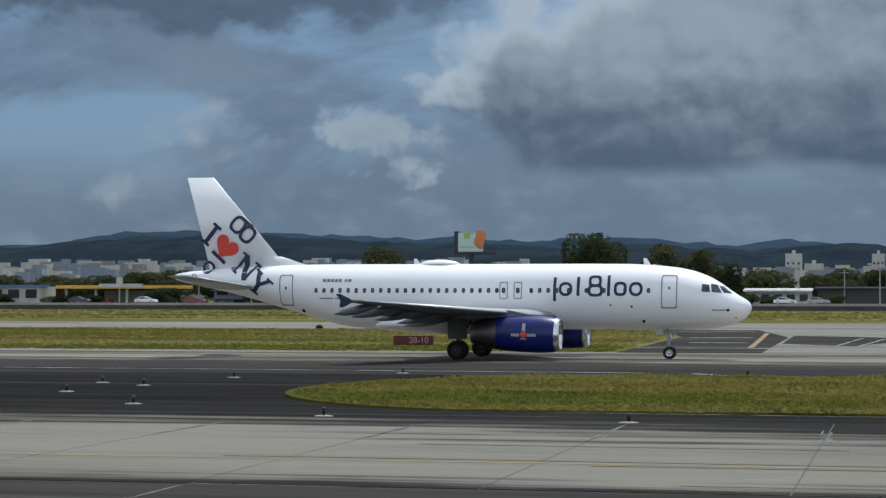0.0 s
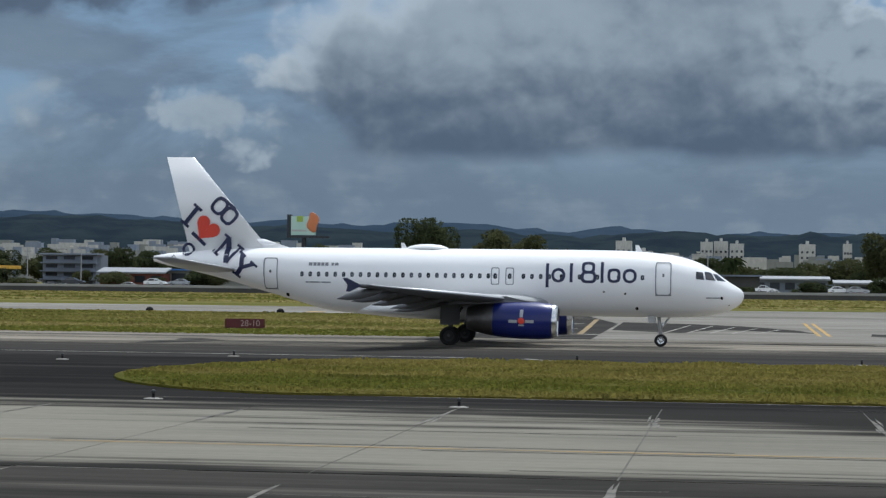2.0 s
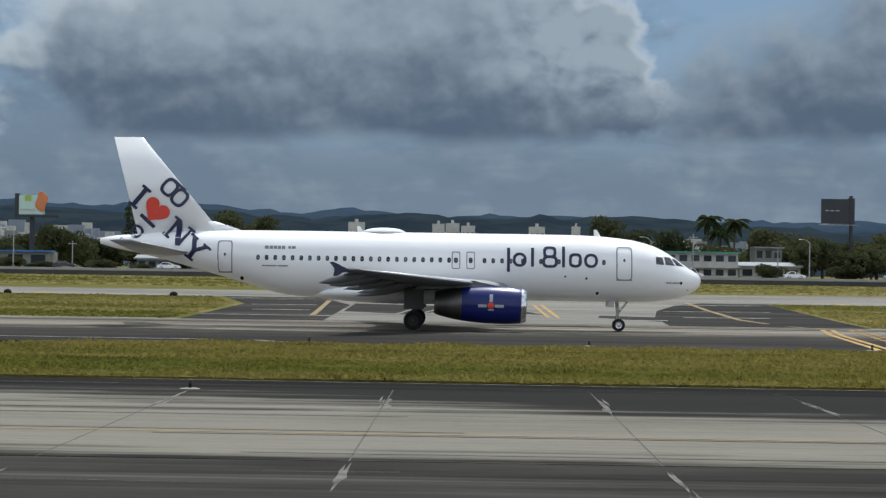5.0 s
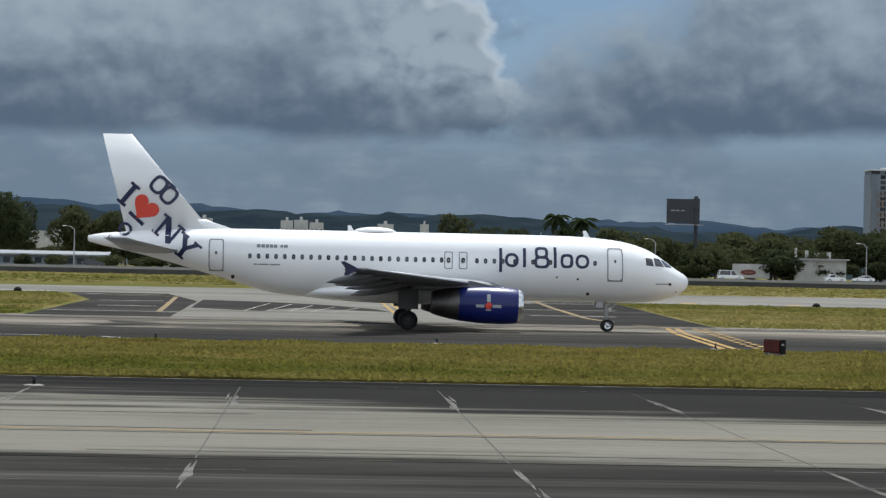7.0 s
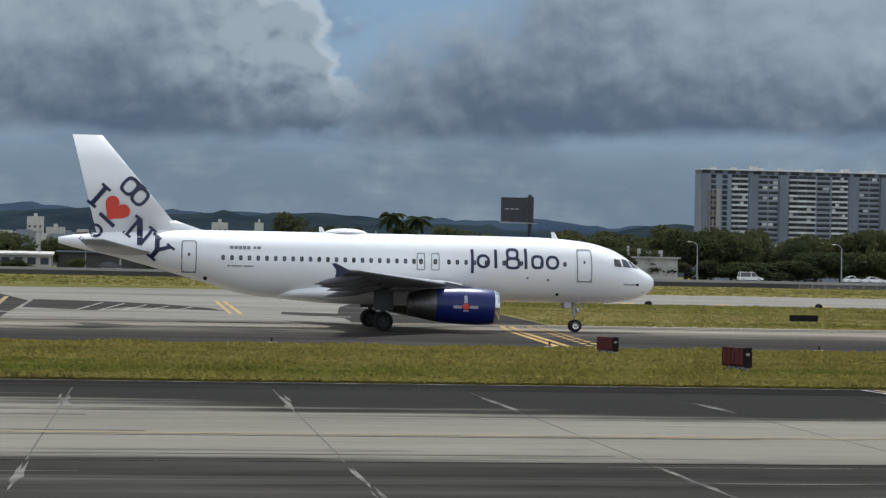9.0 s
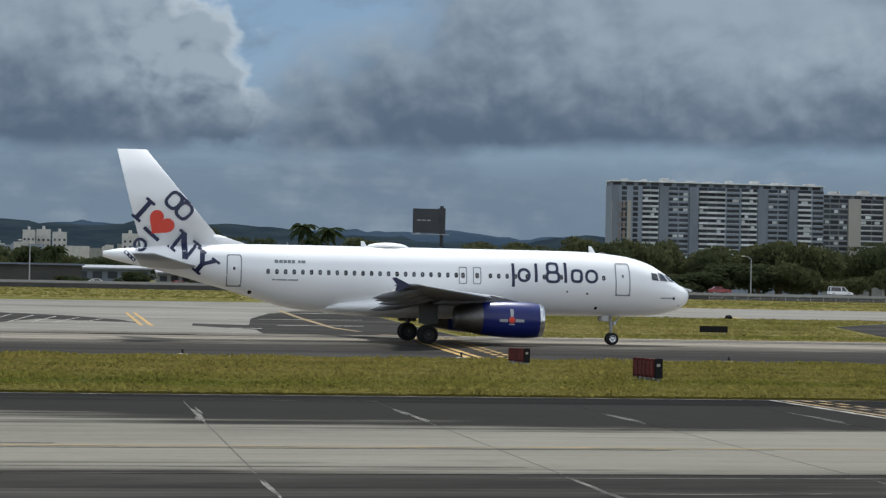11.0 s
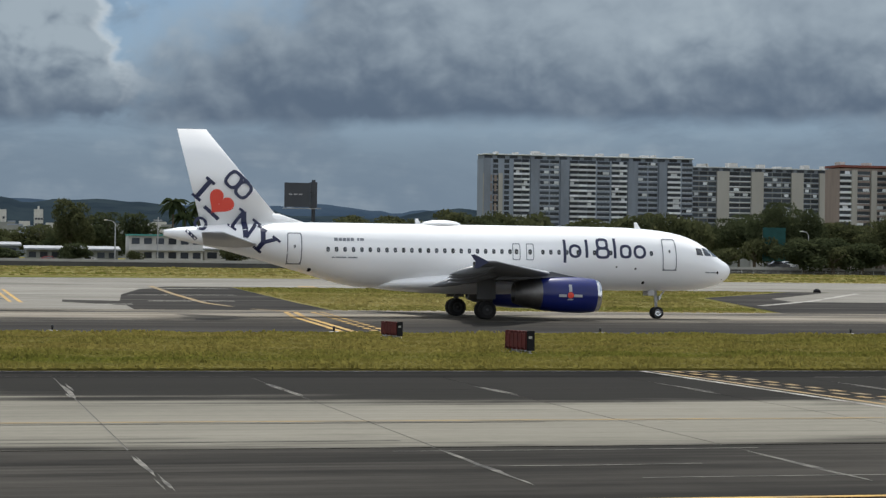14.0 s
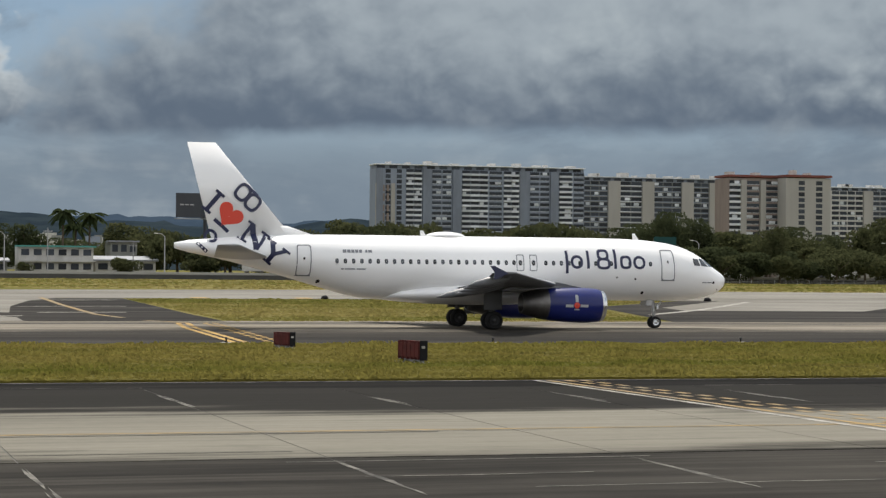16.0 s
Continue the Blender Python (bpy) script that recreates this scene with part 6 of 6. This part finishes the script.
shed("office", "white two-storey office with a green roof edge", 5.3, 7.25, 448, 8.0, "plaster", "green_roof", 2, 6)
shed("house", "small beige house behind the road", 7.7, 8.4, 470, 9.5, "facade_beige", "grey_roof", 2, 3)
shed("shed", "low white shed with a grey tin roof", 7.3, 8.9, 452, 5.2, "plaster", "grey_roof", 1, 4, pitch=0.8)
hut = shed("flat_roofed_house", "stained white house with tanks on its roof", 12.85, 14.2, 447, 7.4, "plaster", "barrier", 1, 0)
for i, (x, r, h) in enumerate(((0.8, 0.3, 2.3), (3.2, 0.4, 1.8), (5.4, 0.55, 1.3), (8.0, 0.5, 1.5))):
    part("roof_tank", tube(bmesh.new(), (x, 3, 5.2), (x, 3, 5.6 + h), r, seg=12), M["plaster"], hut)
shed("shed", "long low white shed with a bluish tin roof", -8.9, -5.6, 450, 4.9, "facade", "grey_roof", 1, 12, pitch=0.7)
shed("shed", "long grey warehouse wall by the road", -2.4, 0.6, 452, 6.2, "wall_dark", "facade_dark", 1, 0)
shed("shop", "white open-fronted shop with a pale canopy", -4.3, -2.6, 448, 5.4, "plaster", "plaster", 1, 5, pitch=0.5)
shed("warehouse", "tan warehouse with a blue roof edge", -15.3, -11.2, 455, 6.2, "facade_beige", "blue_roof", 1, 7)
shed("pavilion", "building with stacked open decks and white rails", -18.6, -17.2, 460, 9.5, "facade_dark", "facade", 4, 3)
shed("shed", "low shed with an orange-brown front", -17.1, -15.4, 450, 5.4, "brick", "grey_roof", 1, 4, pitch=1.0)
shed("shop", "white roadside shop with a blue band", -25.0, -23.2, 447, 6.6, "plaster", "blue_roof", 1, 4)
shed("shed", "low white service shed by the road", 2.6, 5.0, 452, 4.8, "facade_beige", "grey_roof", 1, 8, pitch=0.6)
shed("shed", "pale low shed behind parked cars", -1.2, 2.4, 470, 5.6, "facade_dark", "grey_roof", 1, 9, pitch=0.6)


def filling_station():
    y = 446
    x0, x1 = y * math.tan(radians(-22.7)), y * math.tan(radians(-19.4))
    w = x1 - x0
    ob = thing("filling_station", "filling station with a yellow canopy on white posts", "building", loc=(x0, y, 2.1))
    part("canopy", box(0, w, -2, 6, 4.0, 4.75, bevel=0.08), M["canopy"], ob, "yellow flat canopy")
    part("canopy_band", box(w * 0.35, w * 0.7, -2.1, -2.0, 4.3, 5.1), M["plaster"], ob, "white band on the canopy")
    part("kiosk", box(w * 0.3, w * 0.8, 5, 9, -0.3, 3.6), M["facade_beige"], ob, "beige kiosk")
    for k in (0.06, 0.3, 0.55, 0.78, 0.95):
        part("post", box(w * k - 0.28, w * k + 0.28, -0.3, 0.3, -0.2, 4.0, bevel=0.04), M["plaster"], ob, "white post")
    for k in (0.18, 0.42, 0.66):
        part("pump", box(w * k - 0.5, w * k + 0.5, -0.4, 0.4, -0.2, 1.9, bevel=0.08), M["car_red"], ob, "red pump")
    sign = thing("price_sign", "white pole sign by the filling station", "sign", loc=(x0 + w * 0.5, 445, 2.1))
    part("post", tube(bmesh.new(), (0, 0, -0.2), (0, 0, 6.2), 0.16, seg=8), M["plaster"], sign)
    part("panel", box(-0.7, 0.7, -0.2, 0.2, 4.2, 6.5, bevel=0.08), M["plaster"], sign)
    # parked cars
    for i, (az, yy, m, l) in enumerate(((-23.0, 443, "car_dark", "black car parked by the shop"), (-21.5, 443.5, "car_red", "red car at the filling station"), (-20.2, 443, "car_grey", "silver car at the filling station"), (-18.3, 443.6, "car_dark", "dark car parked by the deck building"),
                                        (-16.4, 443, "car_white", "white car parked by the shed"), (-14.5, 443, "car_grey", "silver car parked by the warehouse"), (0.9, 444, "car_white", "white car parked by the shed"), (2.0, 444.2, "car_dark", "black car parked by the shed"),
                                        (3.1, 444, "car_red", "dark red car parked by the shed"), (4.3, 444.2, "car_white", "white car parked near the office"), (8.0, 444, "car_grey", "silver car parked by the low shed"), (16.9, 443.5, "car_white", "white car parked under trees"))):
        c = car("parked_car", M[m], l)
        c.matrix_basis = pose(yy * math.tan(radians(az)), yy, 2.1, 0, 0, 0 if i % 2 else 180)
    for az, y2, h in ((-2.9, 450, 9.0), (-1.7, 452, 8.0), (6.05, 444, 9.8), (8.3, 446, 7.0), (-19.0, 444, 8.5), (-10.6, 446, 6.5)):
        p = thing("utility_pole", "slim grey utility pole", "pole", "utility poles", (y2 * math.tan(radians(az)), y2, 2.1))
        part("shaft", tube(bmesh.new(), (0, 0, -0.3), (0, 0, h), 0.15, 0.1, 8), M["pole"], p)
        part("crossarm", box(-0.9, 0.9, -0.06, 0.06, h - 0.7, h - 0.55), M["pole"], p)


filling_station()

# grass that stands up
blades("verge_grass", -26, 62, 68.2, 101.2, 70000, 0.13, 0.07, M["grass"], "tufts of dry green grass on the verge",
       lambda x, y: (x > -14) | (((x + 14) / 10.3) ** 2 + (np.abs(y - 84.6) / 16.2) ** 1.7 < 0.98), 0.1)
blades("field_grass", -110, 110, 147.3, 216, 50000, 0.15, 0.16, M["grass_far"], "tufts of dry grass beside the runway",
       lambda x, y: ((x < -21 - np.maximum(0, y - 190) * 0.2) | (x > 28.6 + (y - 147) * 0.03)) & (x < np.interp(y, (147, 190, 217), (61, 71, 91))), 0.0)
blades("bank_grass", -260, 300, 269, 399, 25000, 0.2, 0.4, M["grass_far"], "rough grass on the far bank", lambda x, y: x < 1e9, 0.0)

# ---- what moves ----


def motions():
    xs = ((0, -9.55), (1.5, -1.97), (3.5, 7.59), (4.5, 12.14), (7, 23.27), (7.5, 25.44), (8.5, 29.71), (9, 31.83), (11.5, 41.93), (12, 43.94), (12.5, 45.93), (13, 47.79), (14.5, 53.60), (16, 59.14))
    rows = []
    ts = [0.5 * i for i in range(33)]
    # a smooth speed curve through the fitted places
    tt, xx = np.array([r[0] for r in xs]), np.array([r[1] for r in xs])
    fitc = np.polyfit(tt, xx, 4)
    place = lambda t: float(np.polyval(fitc, t))
    walk(jet, [(t, pose(place(t), LANE, 0.03)) for t in ts])
    for hub, at, r in WHEELS:
        steps = [16.0 * i / 128 for i in range(129)]
        walk(hub, [(t, pose(*at, 0, math.degrees((place(t) - place(0)) / r), 0)) for t in steps])
    # the landing airliner crosses from the east, flaring
    sink = ((0, 57.3), (4, 41.3), (8, 25.3), (11, 13.3), (11.5, 11.3), (12, 9.25), (12.5, 7.2), (13, 5.1), (13.5, 3.2), (14, 1.6), (14.5, 1.0), (16, 0.95))
    walk(lander, [(t, pose(40.7 + 17.6 - 70.8 * (t - 12.0), 240.0, z, 0, -3.2, 180)) for t, z in sink])
    # traffic: car, lane, bearing at a time, metres a second
    for ob, y, az, t0, v in TRAFFIC:
        x0 = y * math.tan(radians(az))
        turn = 0 if v > 0 else 180
        walk(ob, [(t, pose(x0 + v * (t - t0), y, 2.9, 0, 0, turn)) for t in (0, 4, 8, 12, 16)])


TRAFFIC = (
    (car("car", M["car_white"], "white saloon car on the highway"), 412, -20.4, 0.0, 19.0),
    (car("car", M["car_white"], "white saloon car driving on the highway"), 413, 1.22, 1.5, 21.5),
    (car("car", M["car_white"], "white hatchback driving on the highway", 1.5, 4.1), 416, -0.58, 1.5, 19.5),
    (car("car", M["car_grey"], "silver car driving on the highway"), 412, 1.79, 1.5, 20.0),
    (car("van", M["car_white"], "white van driving on the highway", 1.9, 5.0), 412, 11.15, 7.0, 19.0),
    (car("car", M["car_white"], "white car driving past the trees"), 415, 19.4, 9.0, 6.0),
    (car("car", M["car_dark"], "black car driving on the highway"), 412, 12.0, 9.0, 17.0),
    (car("car", M["car_dark"], "black saloon on the highway"), 416, -20.0, 1.0, 18.0),
    (car("car", M["car_red"], "dark red car driving on the highway"), 413, 20.8, 12.0, 25.0),
    (car("car", M["car_white"], "white car near the lamp posts"), 415, 18.9, 12.0, 18.0),
    (car("car", M["car_white"], "white car in the far lane"), 432, 3.03, 12.0, -18.0),
    (car("car", M["car_white"], "white car in the far lane"), 432, 3.0, 12.5, -18.0),
    (car("car", M["car_grey"], "silver car in the far lane"), 430, -16.0, 2.5, -16.0),
)
motions()
